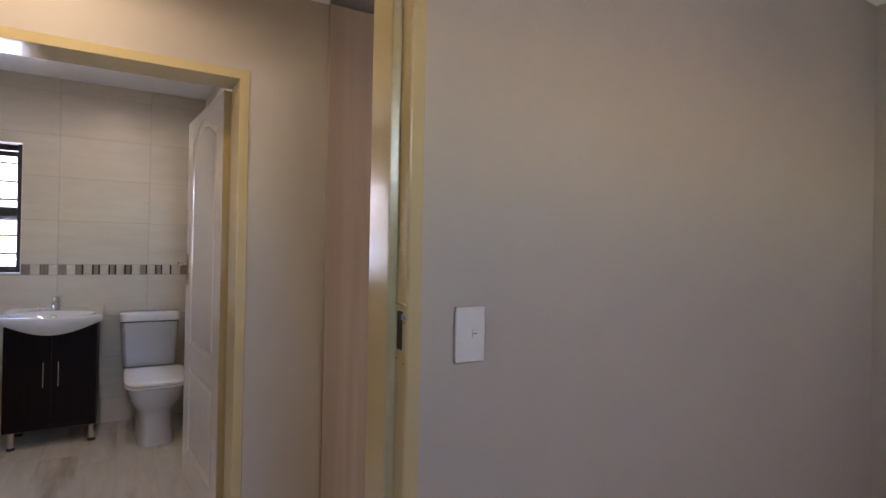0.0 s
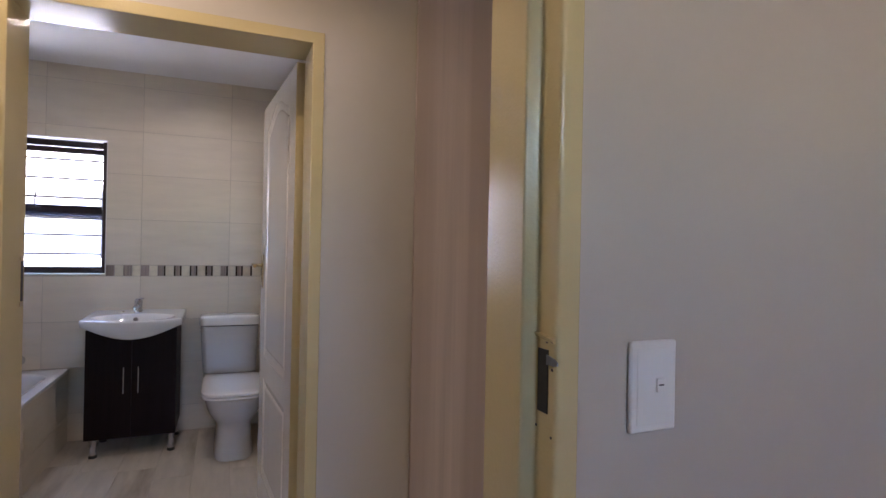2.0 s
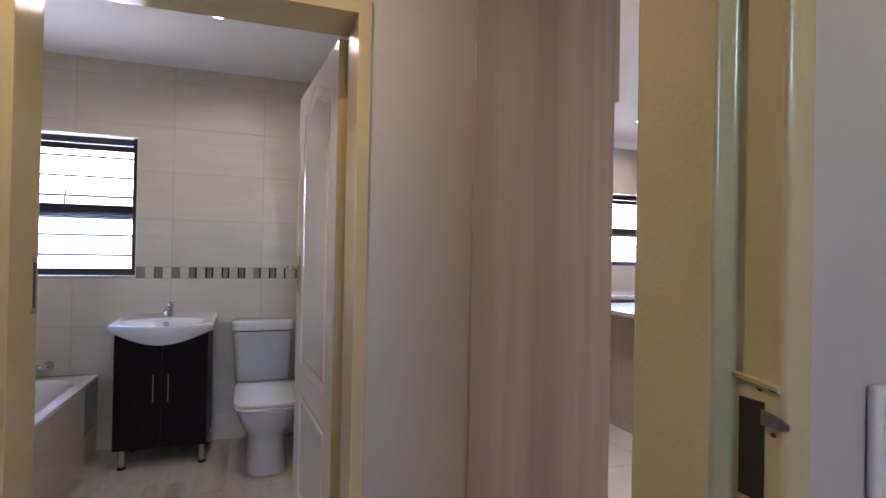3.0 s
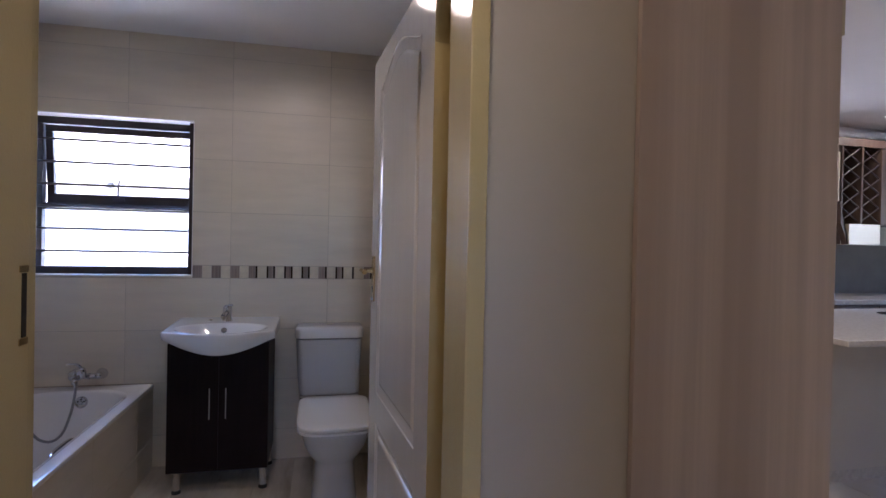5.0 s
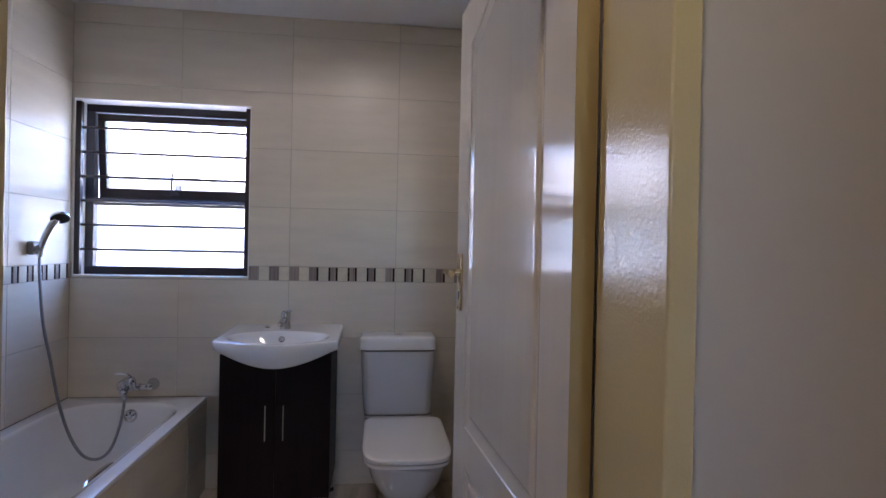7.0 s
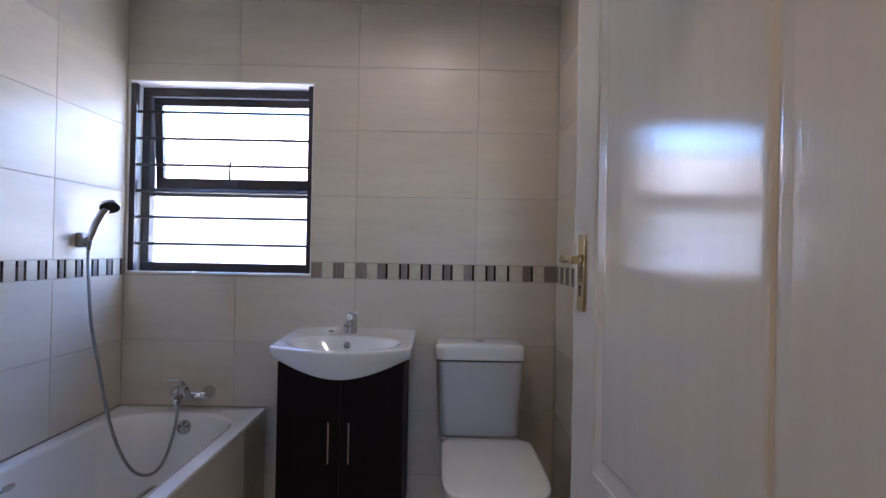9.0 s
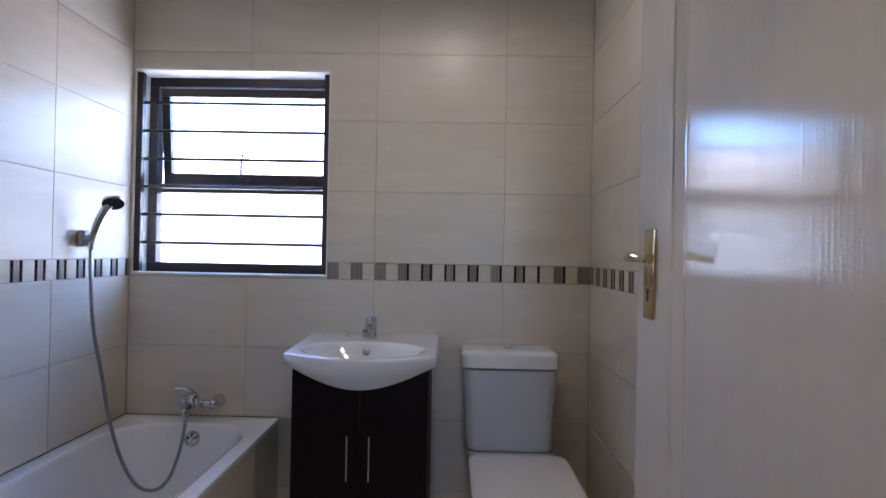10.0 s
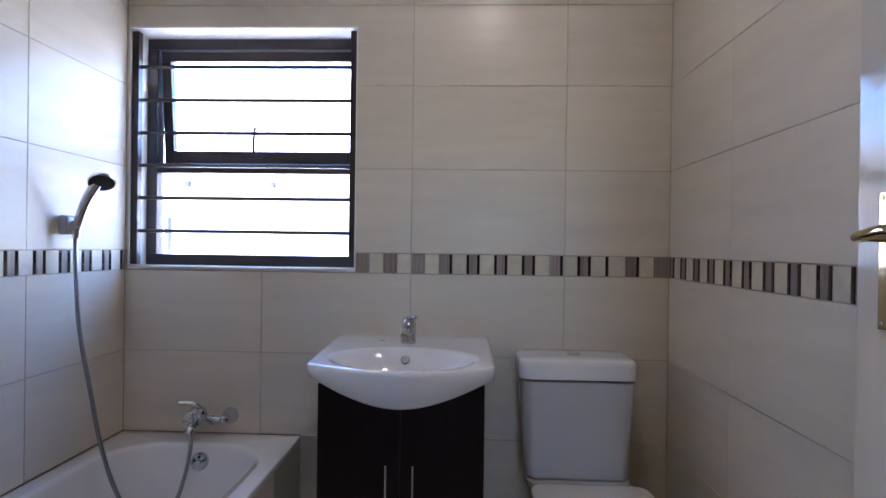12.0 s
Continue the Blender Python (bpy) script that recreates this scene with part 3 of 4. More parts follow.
def basin_mesh():
    """Semi-recessed basin: cross-sections from side to side, with splayed sides, a bowed front and a curved apron below."""
    bm = bmesh.new()
    cx, hf, top, yc = 0.012, 0.281, 0.868, 3.782
    stations = [-1.0, -0.995, -0.982, -0.96, -0.93] + [-0.93 + 1.86 * k / 80 for k in range(1, 80)] + [0.93, 0.96, 0.982, 0.995, 1.0]
    rings = []
    for s in stations:
        a = abs(s)
        q = 1 - s * s
        x = cx + s * hf
        corner = max(0.0, (a - 0.93) / 0.07)
        yb = YB - 0.003 - 0.02 * corner ** 3
        yf = yc - 0.078 * q ** 0.9 + 0.022 * (1 - math.sqrt(max(0.0, 1 - corner ** 2)))
        zb = 0.802 - 0.074 * max(0.0, 1 - (a / 0.95) ** 1.9) ** 1.15
        soft_end = 0.007 * max(0.0, (a - 0.96) / 0.04) ** 2
        ztop = top - soft_end
        n, sec = 40, []
        for k in range(n + 1):
            y = yb + (yf + 0.014 - yb) * k / n
            r = math.hypot((x - cx) / 0.236, (y - 3.875) / (0.158 if y < 3.875 else 0.128))
            dip = 0.0 if r >= 1 else 0.11 * (1 - r ** 2.4) ** 1.35
            fall = 0.018 * max(0.0, (YB - y) / 0.45)
            sec.append((y, ztop - dip - fall))
        zt = sec[-1][1]
        sec += [(yf + 0.006, zt - 0.0015), (yf + 0.001, zt - 0.006), (yf, zt - 0.014)]
        deep = zt - zb
        sec += [(yf + 0.035 * (k / 5) ** 2 * min(1.0, deep / 0.1), zt - 0.014 + (zb + 0.010 - zt + 0.014) * k / 5) for k in range(1, 6)]
        yl = sec[-1][0]
        sec += [(yl + 0.006, zb + 0.003), (yl + 0.016, zb + soft_end), (yl + 0.02 + (yb - yl - 0.02) * 0.4, zb + 0.004), (yb, zb + 0.006)]
        rings.append([(x, y, z) for y, z in sec])
    loft(bm, rings)
    return bm


basin = thing("basin", "white ceramic semi-recessed basin with a bowed front", "basin", (0.012, 4.0, 0.8))
part("bowl", basin_mesh(), CERAMIC, basin, smooth=True, crease=85)
bm = bmesh.new()
lathe(bm, (0.008, 3.976, 0.824), (0, -1, 0.6), [(0, 0.016), (0.005, 0.016), (0.008, 0.013), (0.006, 0.009)], 20)
part("overflow_ring", bm, CHROME, basin, "chrome overflow ring", smooth=True)
bm = bmesh.new()
lathe(bm, (-0.085, 4.10, 0.862), (0, 0, 1), [(0, 0.014), (0.003, 0.013), (0.006, 0.009), (0.008, 0.004)], 16)
part("chain_stay", bm, CHROME, basin, smooth=True)

tap = thing("basin_mixer", "chrome single-lever basin mixer tap on the basin", "tap", (0.008, 4.08, 0.864))
bm = bmesh.new()
lathe(bm, (0.008, 4.08, 0.861), (0, 0, 1), [(0, 0.027), (0.006, 0.027), (0.010, 0.024), (0.050, 0.024), (0.064, 0.025), (0.080, 0.024), (0.090, 0.017), (0.094, 0.007)], 24)
part("body", bm, CHROME, tap, smooth=True)
bm = bmesh.new()
tube(bm, [(0.008, 4.072, 0.905), (0.006, 4.035, 0.914), (0.004, 3.995, 0.911), (0.003, 3.972, 0.902)], 0.0125, 14, 5)
rod(bm, (0.003, 3.974, 0.904), (0.003, 3.972, 0.885), 0.0115, 14)
part("spout", bm, CHROME, tap, smooth=True)
bm = bmesh.new()
tube(bm, [(0.008, 4.075, 0.945), (0.020, 4.055, 0.955), (0.042, 4.030, 0.958)], lambda i: 0.0075 - 0.0002 * i, 10, 5)
part("lever", bm, CHROME, tap, smooth=True)

# ---------------------------------------------------------------- toilet
toilet = thing("toilet", "white close-coupled toilet with the seat lid down", "toilet", (0.60, 3.8, 0))
TX = 0.600


def egg(cx, hw, y_back, y_front, z, power=2.6, back=14.0, n=48):
    """A ring that is square at the back and rounded in front."""
    out = []
    cy, hy = (y_back + y_front) / 2, (y_back - y_front) / 2
    for k in range(n):
        a = 2 * math.pi * k / n
        c, s = math.cos(a), math.sin(a)
        p = power if s < 0 else back
        out.append((cx + hw * math.copysign(abs(c) ** (2 / p), c), cy + hy * math.copysign(abs(s) ** (2 / p), s), z))
    return out


bm = bmesh.new()
PAN = [(0.119, 3.503, 0.0, 3.6), (0.119, 3.503, 0.012, 3.6), (0.113, 3.512, 0.06, 3.4), (0.108, 3.520, 0.13, 3.2), (0.108, 3.524, 0.175, 3.0), (0.114, 3.520, 0.205, 2.9),
       (0.131, 3.500, 0.232, 2.8), (0.151, 3.472, 0.262, 2.8), (0.166, 3.450, 0.300, 2.9), (0.175, 3.436, 0.345, 3.1), (0.178, 3.430, 0.375, 3.3), (0.177, 3.431, 0.387, 3.3), (0.172, 3.436, 0.392, 3.3)]
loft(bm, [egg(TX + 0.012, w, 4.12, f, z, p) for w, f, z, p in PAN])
part("pan", bm, CERAMIC_SHADED, toilet, smooth=True)
bm = bmesh.new()
loft(bm, [egg(TX + 0.010, 0.186, 3.966, 3.425, 0.3935, 4.4), egg(TX + 0.010, 0.190, 3.968, 3.421, 0.3960, 4.4), egg(TX + 0.010, 0.190, 3.968, 3.421, 0.4070, 4.4),
          egg(TX + 0.010, 0.186, 3.966, 3.425, 0.4100, 4.4)])
part("seat", bm, SEAT, toilet, smooth=True)
bm = bmesh.new()
loft(bm, [egg(TX + 0.010, 0.181, 3.966, 3.429, 0.4105, 4.4), egg(TX + 0.010, 0.184, 3.967, 3.427, 0.4135, 4.4), egg(TX + 0.010, 0.191, 3.968, 3.420, 0.4150, 4.4), egg(TX + 0.010, 0.192, 3.968, 3.419, 0.4270, 4.4),
          egg(TX + 0.010, 0.189, 3.967, 3.422, 0.4320, 4.4), egg(TX + 0.010, 0.177, 3.962, 3.434, 0.4360, 4.4), egg(TX + 0.010, 0.127, 3.91, 3.49, 0.4380, 4.4)])
part("seat_lid", bm, SEAT, toilet, smooth=True)
for hx in (-0.07, 0.07):
    bm = bmesh.new()
    rod(bm, (TX + 0.012 + hx, 3.975, 0.392), (TX + 0.012 + hx, 3.975, 0.424), 0.011, 14)
    part("seat_hinge", bm, SEAT, toilet, smooth=True)
CXm, CYm = 0.582, 4.092
bm = bmesh.new()
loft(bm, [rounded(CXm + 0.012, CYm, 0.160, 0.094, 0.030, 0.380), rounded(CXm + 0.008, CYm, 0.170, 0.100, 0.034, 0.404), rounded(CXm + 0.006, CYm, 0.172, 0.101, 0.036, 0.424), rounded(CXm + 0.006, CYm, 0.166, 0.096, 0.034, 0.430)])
part("pan_ledge", bm, CERAMIC_SHADED, toilet, smooth=True)
# cistern body takes the greyed ceramic as shade, its lid the white one
bm = bmesh.new()
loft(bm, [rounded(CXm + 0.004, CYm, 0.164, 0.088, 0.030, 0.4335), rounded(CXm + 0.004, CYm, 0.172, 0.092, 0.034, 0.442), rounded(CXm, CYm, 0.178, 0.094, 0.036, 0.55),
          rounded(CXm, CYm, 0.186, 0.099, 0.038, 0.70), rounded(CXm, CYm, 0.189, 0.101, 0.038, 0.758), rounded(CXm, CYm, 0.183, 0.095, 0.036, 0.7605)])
cist = part("cistern", bm, CERAMIC_SHADED, toilet, smooth=True)
bm = bmesh.new()
loft(bm, [rounded(CXm, CYm, 0.186, 0.098, 0.036, 0.7650), rounded(CXm, CYm, 0.196, 0.105, 0.042, 0.768), rounded(CXm, CYm, 0.197, 0.1055, 0.043, 0.812),
          rounded(CXm, CYm, 0.193, 0.102, 0.042, 0.826), rounded(CXm, CYm, 0.182, 0.092, 0.04, 0.832), rounded(CXm, CYm, 0.12, 0.05, 0.03, 0.834)])
lid = part("cistern_lid", bm, CERAMIC, cist, smooth=True)
bm = bmesh.new()
lathe(bm, (CXm, CYm, 0.832), (0, 0, 1), [(0, 0.024), (0.004, 0.024), (0.006, 0.021), (0.0065, 0.003)], 24)
part("flush_button", bm, CHROME, cist, "chrome flush button", smooth=True)

# ---------------------------------------------------------------- bathtub
BX1, BY0, BZ = -0.403, 2.50, 0.487
bath = thing("bathtub", "white built-in bathtub against the tiled corner", "bathtub", ((XL + BX1) / 2, 3.35, 0))


def tub_ring(hx, hy, r, z, dy=0.0):
    return rounded(-0.744, 3.335 + dy, hx, hy, r, z, 8)


bm = bmesh.new()
bx, by, hx0, hy0 = (XL + BX1) / 2, (BY0 + YB) / 2, (BX1 - XL) / 2, (YB - BY0) / 2
loft(bm, [rounded(bx, by, hx0 - 0.006, hy0 - 0.006, 0.004, BZ - 0.020, 8), rounded(bx, by, hx0 - 0.001, hy0 - 0.001, 0.006, BZ - 0.017, 8),
          rounded(bx, by, hx0 - 0.001, hy0 - 0.001, 0.008, BZ - 0.006, 8), rounded(bx, by, hx0 - 0.006, hy0 - 0.006, 0.010, BZ - 0.001, 8),
          tub_ring(0.288, 0.770, 0.20, BZ), tub_ring(0.280, 0.762, 0.20, BZ - 0.004), tub_ring(0.273, 0.753, 0.195, BZ - 0.016),
          tub_ring(0.262, 0.735, 0.19, BZ - 0.08), tub_ring(0.247, 0.700, 0.18, BZ - 0.22), tub_ring(0.232, 0.660, 0.17, BZ - 0.32),
          tub_ring(0.205, 0.620, 0.15, BZ - 0.355), tub_ring(0.15, 0.55, 0.12, BZ - 0.362)], cap0=False)
part("tub", bm, ACRYLIC, bath, smooth=True)
bm = bmesh.new()
lathe(bm, (-0.727, 4.084, 0.428), (0, -1, 0.12), [(0, 0.032), (0.014, 0.032), (0.020, 0.027), (0.017, 0.023), (0.017, 0.009), (0.021, 0.007)], 28)
over = part("overflow", bm, CHROME, bath, "round chrome overflow", smooth=True)
for k in range(5):
    a = radians(72 * k + 18)
    bm = bmesh.new()
    rod(bm, (-0.727 + 0.016 * math.cos(a), 4.0710, 0.430 + 0.016 * math.sin(a)), (-0.727 + 0.016 * math.cos(a), 4.0660, 0.4304 + 0.016 * math.sin(a)), 0.0042, 10)
    part("overflow_hole", bm, RUBBER, over)
for gy in (3.33,):
    bm = bmesh.new()
    tube(bm, [(-0.478, gy - 0.12, 0.424), (-0.500, gy - 0.115, 0.440), (-0.516, gy - 0.08, 0.450), (-0.520, gy, 0.452), (-0.516, gy + 0.08, 0.450), (-0.500, gy + 0.115, 0.440), (-0.478, gy + 0.12, 0.424)], 0.009, 12, 5)
    part("grab_handle", bm, CHROME, bath, "chrome grab handle", smooth=True)
    bm = bmesh.new()
    tube(bm, [(-1.010, gy - 0.12, 0.424), (-0.988, gy - 0.115, 0.440), (-0.972, gy - 0.08, 0.450), (-0.968, gy, 0.452), (-0.972, gy + 0.08, 0.450), (-0.988, gy + 0.115, 0.440), (-1.010, gy + 0.12, 0.424)], 0.009, 12, 5)
    part("grab_handle", bm, CHROME, bath, "chrome grab handle", smooth=True)
bm = bmesh.new()
rod(bm, (XL + 0.001, BY0 + 0.01, BZ + 0.0005), (XL + 0.001, YB - 0.002, BZ + 0.0005), 0.0026, 8)
rod(bm, (XL + 0.001, YB - 0.001, BZ + 0.0005), (BX1 - 0.004, YB - 0.001, BZ + 0.0005), 0.0014, 8)
part("sealant_bead", bm, GROUT_DARK, bath, "dark aged sealant line along the tiles")
bath_panel = structure("wall_bath_panel", [(BX1 - 0.09, BX1 - 0.010, BY0, YB + 0.002, 0, BZ - 0.021), (XL, BX1 - 0.010, BY0 - 0.10, BY0, 0, BZ - 0.021)], [GROUT], "tiled apron wall in front of the bath")

mixer = thing("bath_mixer", "chrome wall-mounted bath and shower mixer", "tap", (-0.74, YB, 0.565))
for mx in (-0.800, -0.672):
    bm = bmesh.new()
    lathe(bm, (mx, YB - 0.001, 0.556), (0, -1, 0), [(0, 0.031), (0.005, 0.031), (0.018, 0.027), (0.030, 0.018), (0.054, 0.015)], 28)
    part("flange", bm, CHROME, mixer, smooth=True)
bm = bmesh.new()
rod(bm, (-0.795, 4.140, 0.554), (-0.668, 4.146, 0.554), 0.0145, 20)
ball(bm, (-0.672, 4.146, 0.555), 0.019)
ball(bm, (-0.774, 4.116, 0.566), 0.036, (1, 1, 0.95), 24)
rod(bm, (-0.722, 4.142, 0.554), (-0.712, 4.142, 0.554), 0.018, 20)
part("body", bm, CHROME, mixer, smooth=True)
bm = bmesh.new()
lathe(bm, (-0.742, 4.106, 0.562), (0.06, -0.30, 0.95), [(0, 0.024), (0.02, 0.025), (0.036, 0.024), (0.046, 0.022), (0.054, 0.016), (0.058, 0.005)], 24)
part("cartridge", bm, CHROME, mixer, smooth=True)
bm = bmesh.new()
tube(bm, [(-0.738, 4.090, 0.617), (-0.748, 4.076, 0.634), (-0.768, 4.068, 0.640), (-0.796, 4.060, 0.641)], lambda i: 0.0085 - 0.00030 * i, 10, 5)
part("lever", bm, CHROME, mixer, smooth=True)
bm = bmesh.new()
tube(bm, [(-0.766, 4.108, 0.562), (-0.762, 4.085, 0.550), (-0.758, 4.064, 0.543)], 0.0165, 14, 5)
ball(bm, (-0.757, 4.062, 0.543), 0.017, (1, 1, 1), 18)
part("spout", bm, CHROME, mixer, smooth=True)
bm = bmesh.new()
lathe(bm, (-0.750, 4.058, 0.540), (0, 0, -1), [(0, 0.011), (0.014, 0.011), (0.018, 0.009), (0.026, 0.0085)], 16)
part("hose_outlet", bm, CHROME, mixer, smooth=True)

shower = thing("hand_shower", "chrome hand shower with a metal hose in a wall bracket", "shower", (XL, 3.87, 1.25))
bm = bmesh.new()
box(bm, XL, XL + 0.030, 3.858, 3.902, 1.222, 1.284, bevel=0.008)
rod(bm, (XL + 0.025, 3.876, 1.240), (XL + 0.052, 3.879, 1.256), 0.016, 16)
part("bracket", bm, GREY_PLASTIC, shower, "grey wall bracket", smooth=True)
bm = bmesh.new()
tube(bm, [(XL + 0.044, 3.880, 1.212), (XL + 0.048, 3.879, 1.245), (XL + 0.062, 3.878, 1.290), (XL + 0.084, 3.877, 1.340), (XL + 0.112, 3.878, 1.385)], lambda i: 0.0105 + 0.00025 * i, 14, 6)
part("handle", bm, CHROME, shower, smooth=True)
hn = Vector((0.34, -0.46, -0.82)).normalized()
hc = Vector((-0.956, 3.876, 1.390))
bm = bmesh.new()
lathe(bm, hc - hn * 0.022, hn, [(0, 0.010), (0.004, 0.024), (0.012, 0.036), (0.021, 0.040), (0.026, 0.039)], 28)
head = part("head", bm, CHROME, shower, smooth=True)
bm = bmesh.new()
lathe(bm, hc + hn * 0.0035, hn, [(0, 0.0365), (0.002, 0.0355), (0.003, 0.028)], 28)
part("spray_face", bm, RUBBER, head, "dark rubber spray face", smooth=True)
bm = bmesh.new()
HOSE_PTS = [(XL + 0.044, 3.880, 1.214), (XL + 0.050, 3.874, 1.12), (XL + 0.072, 3.862, 0.93), (XL + 0.106, 3.866, 0.74), (-0.952, 3.878, 0.56), (-0.915, 3.900, 0.40), (-0.872, 3.930, 0.295),
            (-0.822, 3.965, 0.262), (-0.783, 4.000, 0.295), (-0.760, 4.030, 0.385), (-0.752, 4.052, 0.465), (-0.750, 4.058, 0.515)]
line = tube(bm, HOSE_PTS, lambda i: 0.0062 + 0.0009 * (i % 2), 10, 34)
part("hose", bm, HOSE, shower, "ribbed steel hose", smooth=True)

# ---------------------------------------------------------------- passage and kitchen
tall = thing("tall_cupboard", "tall kitchen cupboard with taupe wood laminate side and cream doors", "cupboard", (1.48, 2.2, 0))
boxed("side_panel", (1.190, 1.726, 1.864, 1.8795, 0.0, 2.432), LAMINATE, tall, 0.001, "taupe wood-grain laminate side panel")
boxed("carcass", (1.192, 1.708, 1.881, 2.75, 0.0, 2.428), LAMINATE, tall)
for z0, z1 in ((1.86, 2.428),):
    for y0, y1 in ((1.885, 2.31), (2.315, 2.745)):
        boxed("door", (1.710, 1.760, y0, y1, z0, z1), CREAM_DOOR, tall, 0.002, "cream gloss upper door")

pen = thing("kitchen_peninsula", "kitchen peninsula with pale front and stone worktop", "kitchen counter", (4.4, 3.6, 0))
boxed("front_panel", (3.16, 6.0, 3.30, 3.32, 0.07, 0.868), PLASTER, pen, 0.002)
boxed("end_panel", (3.14, 3.16, 3.30, 4.05, 0.07, 0.868), LAMINATE, pen, 0.002, "taupe wood laminate end panel")
boxed("carcass", (3.161, 6.0, 3.321, 4.05, 0.07, 0.866), LAMINATE, pen)
boxed("plinth", (3.15, 6.0, 3.308, 4.04, 0.0, 0.069), STONE_TOP, pen)
boxed("worktop", (3.02, 6.05, 2.90, 4.10, 0.869, 0.900), STONE_TOP, pen, 0.004, "pale polished stone worktop")
bm = bmesh.new()
lathe(bm, (4.52, 3.70, 0.900), (0, 0, 1), [(0, 0.19), (0.004, 0.19), (0.006, 0.18), (0.003, 0.16)], 30)
part("sink_rim", bm, CHROME, pen, "round steel sink rim", smooth=True)

back = thing("kitchen_counter", "kitchen base cabinets with stone worktop along the wall", "kitchen counter", (4.9, 4.65, 0))
boxed("carcass", (2.4, 7.2, 4.36, KY - 0.002, 0.08, 0.90), WALNUT, back)
boxed("plinth", (2.4, 7.2, 4.42, KY - 0.002, 0.0, 0.079), RUBBER, back)
boxed("worktop", (2.38, 7.2, 4.33, KY - 0.002, 0.901, 0.940), STONE_TOP, back, 0.004, "pale stone worktop")
for k in range(9):
    d = boxed("cabinet_door", (2.42 + k * 0.53, 2.42 + k * 0.53 + 0.524, 4.342, 4.359, 0.09, 0.895), WALNUT, back, 0.002)
boxed("splashback", (4.62, 7.2, KY - 0.010, KY - 0.002, 0.941, 1.40), SPLASH, back, label="grey tiled splashback")

upper = thing("wall_cabinet", "kitchen wall cabinets with cream door and dark wine rack", "wall cabinet", (5.1, 4.78, 1.8))
boxed("carcass", (4.64, 4.945, 4.62, KY - 0.002, 1.77, 2.26), WALNUT, upper)
boxed("door", (4.645, 4.925, 4.60, 4.619, 1.775, 2.205), CREAM_DOOR, upper, 0.002, "cream gloss door")
bm = bmesh.new()
rod(bm, (4.905, 4.585, 1.84), (4.905, 4.585, 1.98), 0.005, 10)
rod(bm, (4.905, 4.585, 1.86), (4.905, 4.601, 1.86), 0.004, 8)
rod(bm, (4.905, 4.585, 1.96), (4.905, 4.601, 1.96), 0.004, 8)
part("handle", bm, CHROME, upper, smooth=True)
boxed("pelmet", (4.62, 6.4, 4.60, KY - 0.002, 2.262, 2.33), WALNUT, upper, 0.002)
boxed("rack_back", (4.946, 5.40, KY - 0.02, KY - 0.002, 1.585, 2.26), RUBBER, upper)
boxed("rack_side", (4.946, 4.960, 4.60, KY - 0.021, 1.585, 2.26), WALNUT, upper)
boxed("rack_side", (5.386, 5.40, 4.60, KY - 0.021, 1.585, 2.26), WALNUT, upper)
boxed("rack_divider", (5.160, 5.180, 4.60, KY - 0.021, 1.585, 2.26), WALNUT, upper)
for rx0, rx1 in ((4.962, 5.158), (5.182, 5.384)):
    for k in range(5):
        z = 1.60 + k * 0.13
        bm = bmesh.new()
        for (xa, za), (xb, zb) in (((rx0, z), (rx1, z + 0.13)), ((rx1, z), (rx0, z + 0.13))):
            rod(bm, (xa, 4.62, za), (xb, 4.62, zb), 0.006, 8)
        part("rack_lattice", bm, BRONZE, upper, smooth=True)
boxed("open_niche", (4.64, 5.02, 4.66, KY - 0.002, 1.40, 1.768), WALNUT, upper, 0.002)
bm = bmesh.new()
loft(bm, [[(4.946, y, 1.584), (5.038, y, 1.402), (5.022, y, 1.402), (4.930, y, 1.768), (4.944, y, 1.768)] for y in (4.602, 4.655)])
part("niche_side", bm, WALNUT, upper)
boxed("drawer", (5.04, 5.385, 4.60, KY - 0.021, 1.40, 1.580), CREAM_DOOR, upper, 0.002, "cream drawer front")
boxed("end_cabinet", (5.402, 6.4, 4.61, KY - 0.002, 1.58, 2.26), WALNUT, upper, 0.002)

# ---------------------------------------------------------------- outside the windows
house = thing("neighbour_house", "pale rendered neighbouring house with a grey tiled roof", "house", (-2, 13, -0.2))
boxed("wall", (-12, 6, 12.0, 12.3, -0.2, 2.45), RENDERED, house)
bm = bmesh.new()
loft(bm, [[(-12.5, 11.4, 2.40), (-12.5, 14.5, 4.0), (-12.5, 14.5, 3.9), (-12.5, 11.4, 2.30)], [(6.5, 11.4, 2.40), (6.5, 14.5, 4.0), (6.5, 14.5, 3.9), (6.5, 11.4, 2.30)]])
roof = part("roof", bm, ROOF_TILE, house)
for k in range(54):
    x = -12.3 + k * 0.35
    bm = bmesh.new()
    loft(bm, [[(x + 0.09 * math.cos(radians(a)), y, z + 0.05 * math.sin(radians(a))) for a in range(0, 181, 30)] for y, z in ((11.36, 2.385), (14.45, 3.98))])
    part("roof_rib", bm, ROOF_TILE, roof, smooth=True)
for px in (-5.12, -1.6, 1.8):
    bm = bmesh.new()
    box(bm, px, px + 0.125, 11.45, 11.575, -0.2, 1.66 if px < -4 else 2.3, bevel=0.01)
    part("post", bm, DARK_TIMBER, house, "dark veranda post")
for px in (-4.72, -3.2):
    bm = bmesh.new()
    box(bm, px, px + 0.08, 11.45, 11.58, 2.20, 2.31, bevel=0.01)
    part("eave_bracket", bm, DARK_TIMBER, house)
bw = thing("boundary_wall", "pale rendered garden boundary wall", "garden wall", (-2, 9, -0.2))
boxed("wall", (-14, 3.2, 9.0, 9.2, -0.2, 1.05), RENDERED, bw)
boxed("coping", (-14, 3.2, 8.97, 9.23, 1.051, 1.11), RENDERED, bw, 0.01)

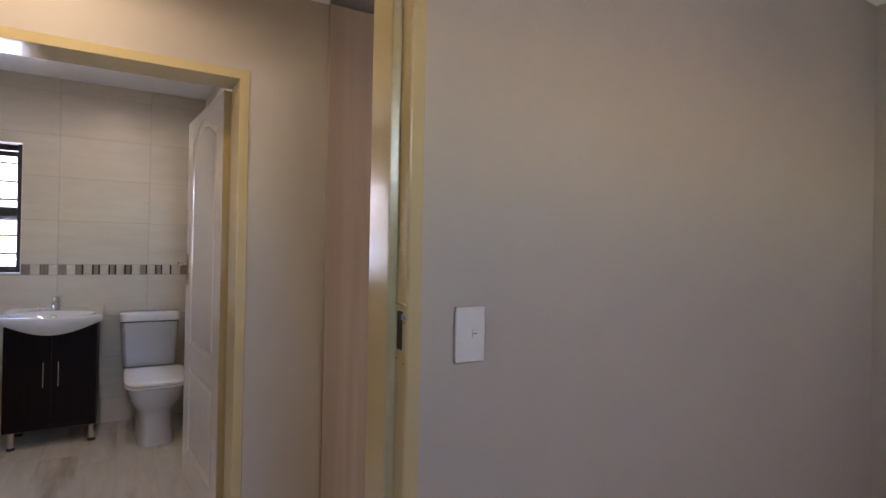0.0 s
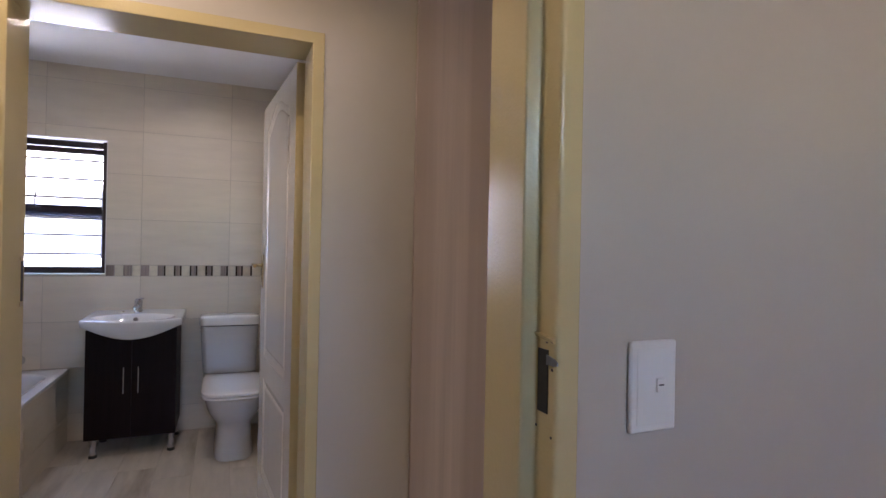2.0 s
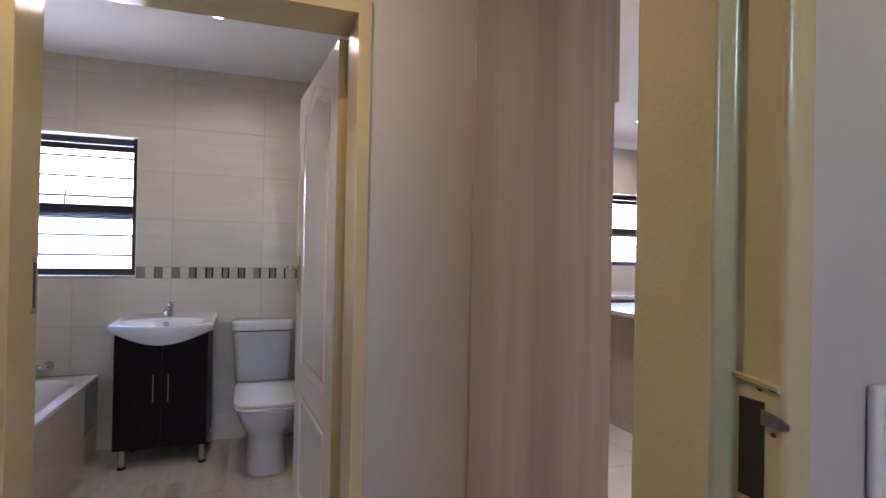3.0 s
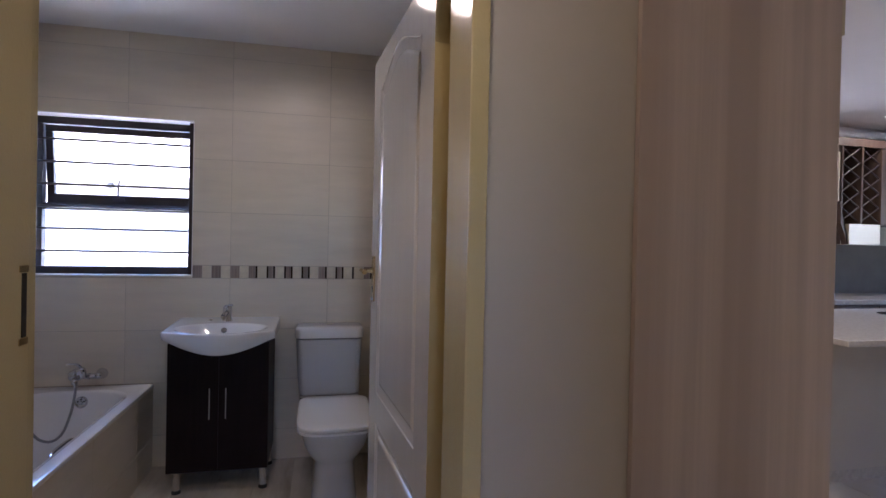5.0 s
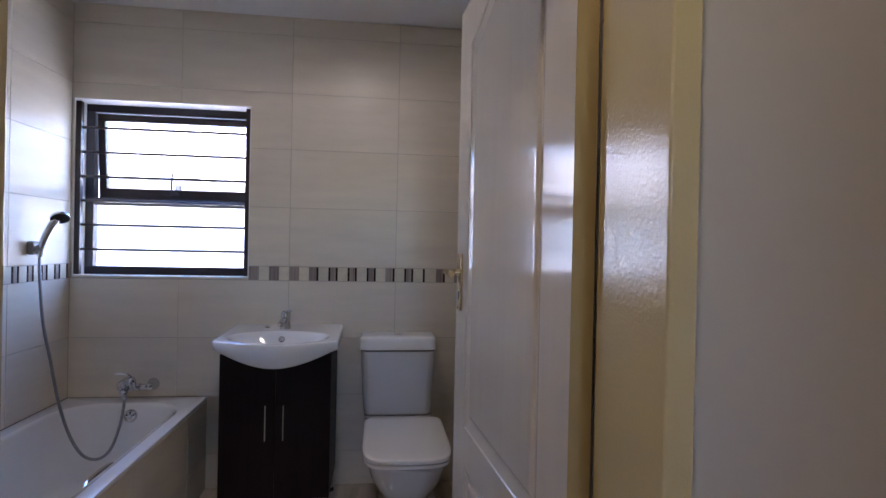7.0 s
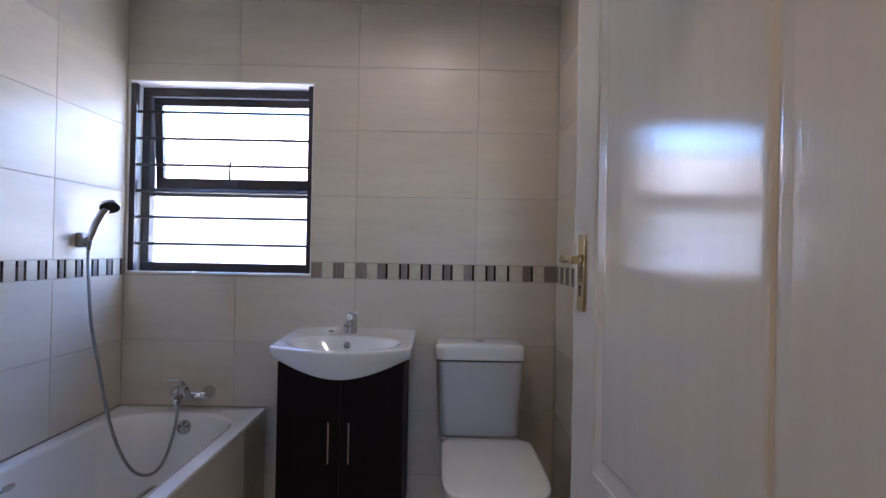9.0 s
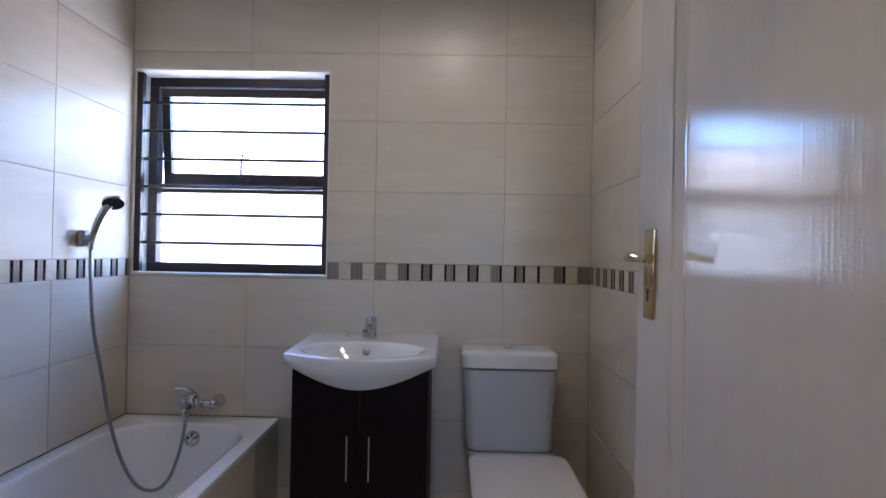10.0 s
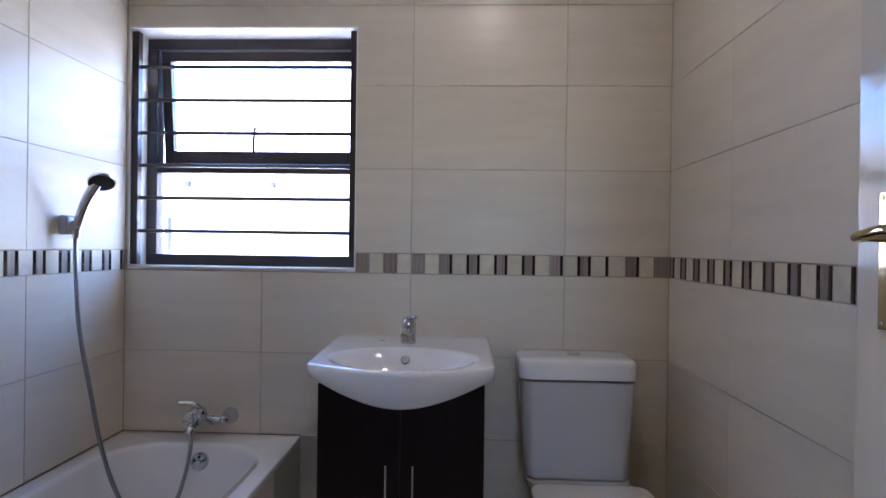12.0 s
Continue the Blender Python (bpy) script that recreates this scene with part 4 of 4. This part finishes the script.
# ---------------------------------------------------------------- tiles, mosaic and planks
CACHE = {}


def piece(name, parent, origin, ux, uy, w, h, d, mat, cut=(1, 1, 1, 1), ch=0.0006):
    """One tile: a slab w by h with eased edges (cut: which of left, right, bottom, top are true edges), its face at the origin's plane."""
    key = (name, round(w, 4), round(h, 4), round(d, 4), cut, mat.name)
    if key not in CACHE:
        l, r, b, t = (c * ch for c in cut)
        v = [(0, 0, 0), (w, 0, 0), (w, h, 0), (0, h, 0), (0, 0, d - ch), (w, 0, d - ch), (w, h, d - ch), (0, h, d - ch),
             (l, b, d), (w - r, b, d), (w - r, h - t, d), (l, h - t, d)]
        f = [(0, 1, 5, 4), (1, 2, 6, 5), (2, 3, 7, 6), (3, 0, 4, 7), (4, 5, 9, 8), (5, 6, 10, 9), (6, 7, 11, 10), (7, 4, 8, 11), (8, 9, 10, 11)]
        me = bpy.data.meshes.new(name)
        me.from_pydata(v, [], f)
        me.materials.append(mat)
        CACHE[key] = me
    ux, uy = Vector(ux), Vector(uy)
    m = Matrix((ux, uy, ux.cross(uy))).transposed().to_4x4()
    m.translation = Vector(origin)
    ob = new(name, CACHE[key])
    ob.parent = parent
    ob.matrix_basis = Matrix.Translation(-parent.location) @ m
    return ob


GAP = 0.0013


def tile_wall(parent, corner, ux, us, vs, d=T, hole=None, mat=TILE_WALL, upright_gap=GAP):
    """Tiles between the lines us and vs; a hole (u0, u1, v0, v1) is left open and the tiles round it are cut."""
    ux = Vector(ux)
    for u0, u1 in zip(us, us[1:]):
        for v0, v1 in zip(vs, vs[1:]):
            if v0 > 1.05 and v1 < 1.2:
                continue
            rects = [(u0, u1, v0, v1)]
            if hole and u0 < hole[1] and u1 > hole[0] and v0 < hole[3] and v1 > hole[2]:
                rects = []
                a0, a1 = max(u0, hole[0]), min(u1, hole[1])
                if a0 > u0:
                    rects.append((u0, a0, v0, v1))
                if a1 < u1:
                    rects.append((a1, u1, v0, v1))
                if v0 < hole[2]:
                    rects.append((a0, a1, v0, hole[2]))
                if v1 > hole[3]:
                    rects.append((a0, a1, hole[3], v1))
            for r in rects:
                cut = tuple(int(abs(q - e) < 1e-6) for q, e in ((r[0], u0), (r[1], u1), (r[2], v0), (r[3], v1)))
                g = [q * c for q, c in zip((upright_gap, upright_gap, GAP, GAP), cut)]
                if r[1] - r[0] - g[0] - g[1] < 0.006 or r[3] - r[2] - g[2] - g[3] < 0.004:
                    continue
                o = Vector(corner) + ux * (r[0] + g[0]) + Vector((0, 0, r[2] + g[2]))
                piece("tile", parent, o, ux, (0, 0, 1), r[1] - r[0] - g[0] - g[1], r[3] - r[2] - g[2] - g[3], d, mat, cut)


def mosaic(parent, corner, ux, length, z0, z1, seed):
    """The decor strip: cream stone and striped taupe pieces in turn, with slivers of dark mirror between."""
    u, ux, h = 0.0, Vector(ux), z1 - z0 - 0.004
    k = 0
    while u < length - 0.012:
        kind = 3 if seed != 1 else (0, 0, 0, 1, 3, 3, 3, 1, 3, 2, 1, 0)[k % 12]
        taupe = [("t", 0.0515)] if kind == 0 else [("t", 0.038), ("d", 0.0115)] if kind == 1 else [("d", 0.0115)] if kind == 2 else [("d", 0.0115), ("t", 0.0265), ("d", 0.0115)]
        run = taupe + [("c", 0.0523 if kind != 2 else 0.062)]
        if k == 0 and seed != 1:
            run = [("d", 0.0060)] + run[1:] if seed == 3 else [("c", 0.0367)]
        for what, w in run:
            w2 = min(w, length - u) - 0.0015
            if w2 < 0.004:
                break
            mt, nm = {"t": (TILE_TAUPE, "mosaic_tile"), "d": (TILE_DARK, "mirror_sliver"), "c": (TILE_CREAM, "stone_tile")}[what]
            piece(nm, parent, Vector(corner) + ux * (u + 0.00075) + Vector((0, 0, z0 + 0.002)), ux, (0, 0, 1), w2, h, T + (0.0005 if what == "d" else 0), mt, ch=0.0008)
            u += w
        k += 1


VS = [0.0, 0.185, 0.489, 0.795, 1.098, 1.174, 1.487, 1.797, 2.095, 2.402, H]
tile_wall(wall_north, (0, YB + T, 0), (1, 0, 0), [XL, -0.560, 0.0, 0.566, XR], VS, hole=(WX0, WX1, WZ0, WZ1))
tile_wall(wall_west, (XL - T, 0, 0), (0, 1, 0), [YF, 2.611, 3.175, 3.741, YB], VS)
tile_wall(wall_east, (XR + T, 0, 0), (0, -1, 0), [-YB, -3.755, -3.190, -2.625, -YF], VS, upright_gap=0.0003)
for y0, y1 in ((BY0, 2.80), (2.80, 3.36), (3.36, 3.92), (3.92, YB)):
    for z0, z1 in ((0.0, 0.175), (0.175, BZ - 0.020)):
        piece("tile", bath_panel, (BX1 - 0.010, y0 + GAP, z0 + GAP), (0, 1, 0), (0, 0, 1), y1 - y0 - 2 * GAP, z1 - z0 - 2 * GAP, 0.007, TILE_WALL)
mosaic(wall_north, (WX1 + 0.002, YB + T, 0), (1, 0, 0), XR - WX1 - 0.003, 1.098, 1.174, 1)
mosaic(wall_west, (XL - T, YF, 0), (0, 1, 0), YB - YF - 0.002, 1.098, 1.174, 2)
mosaic(wall_east, (XR + T, YB - 0.002, 0), (0, -1, 0), YB - YF - 0.004, 1.098, 1.174, 3)


def planks(parent, x0, x1, y0, y1, seed):
    rng = random.Random(seed)
    w, length = 0.20, 1.20
    x = x0
    while x < x1 - 0.01:
        xe = min(x + w, x1)
        y = y0 - rng.random() * length
        while y < y1 - 0.01:
            a, b = max(y, y0), min(y + length, y1)
            if b - a > 0.02:
                piece("plank", parent, (x + 0.001, a + 0.001, -0.006), (1, 0, 0), (0, 1, 0), xe - x - 0.002, b - a - 0.002, 0.006, PLANK)
            y += length
        x = xe


planks(floor, BX1 - 0.008, XR, 2.10, YB, 5)
planks(floor, -1.6, 1.19, 0.755, 1.88, 6)
planks(floor, DX0, DX1, 1.88, 2.10, 8)
planks(floor, -2.4, 3.4, -3.2, 0.63, 9)
for i in range(12):
    for j in range(8):
        x0, y0 = 1.19 + i * 0.57, 0.755 + j * 0.57
        if y0 < KY - 0.01:
            piece("floor_tile", floor, (x0 + 0.0015, y0 + 0.0015, -0.006), (1, 0, 0), (0, 1, 0), min(0.567, KX - x0), min(0.567, KY - y0) - 0.003, 0.006, KITCHEN_TILE)
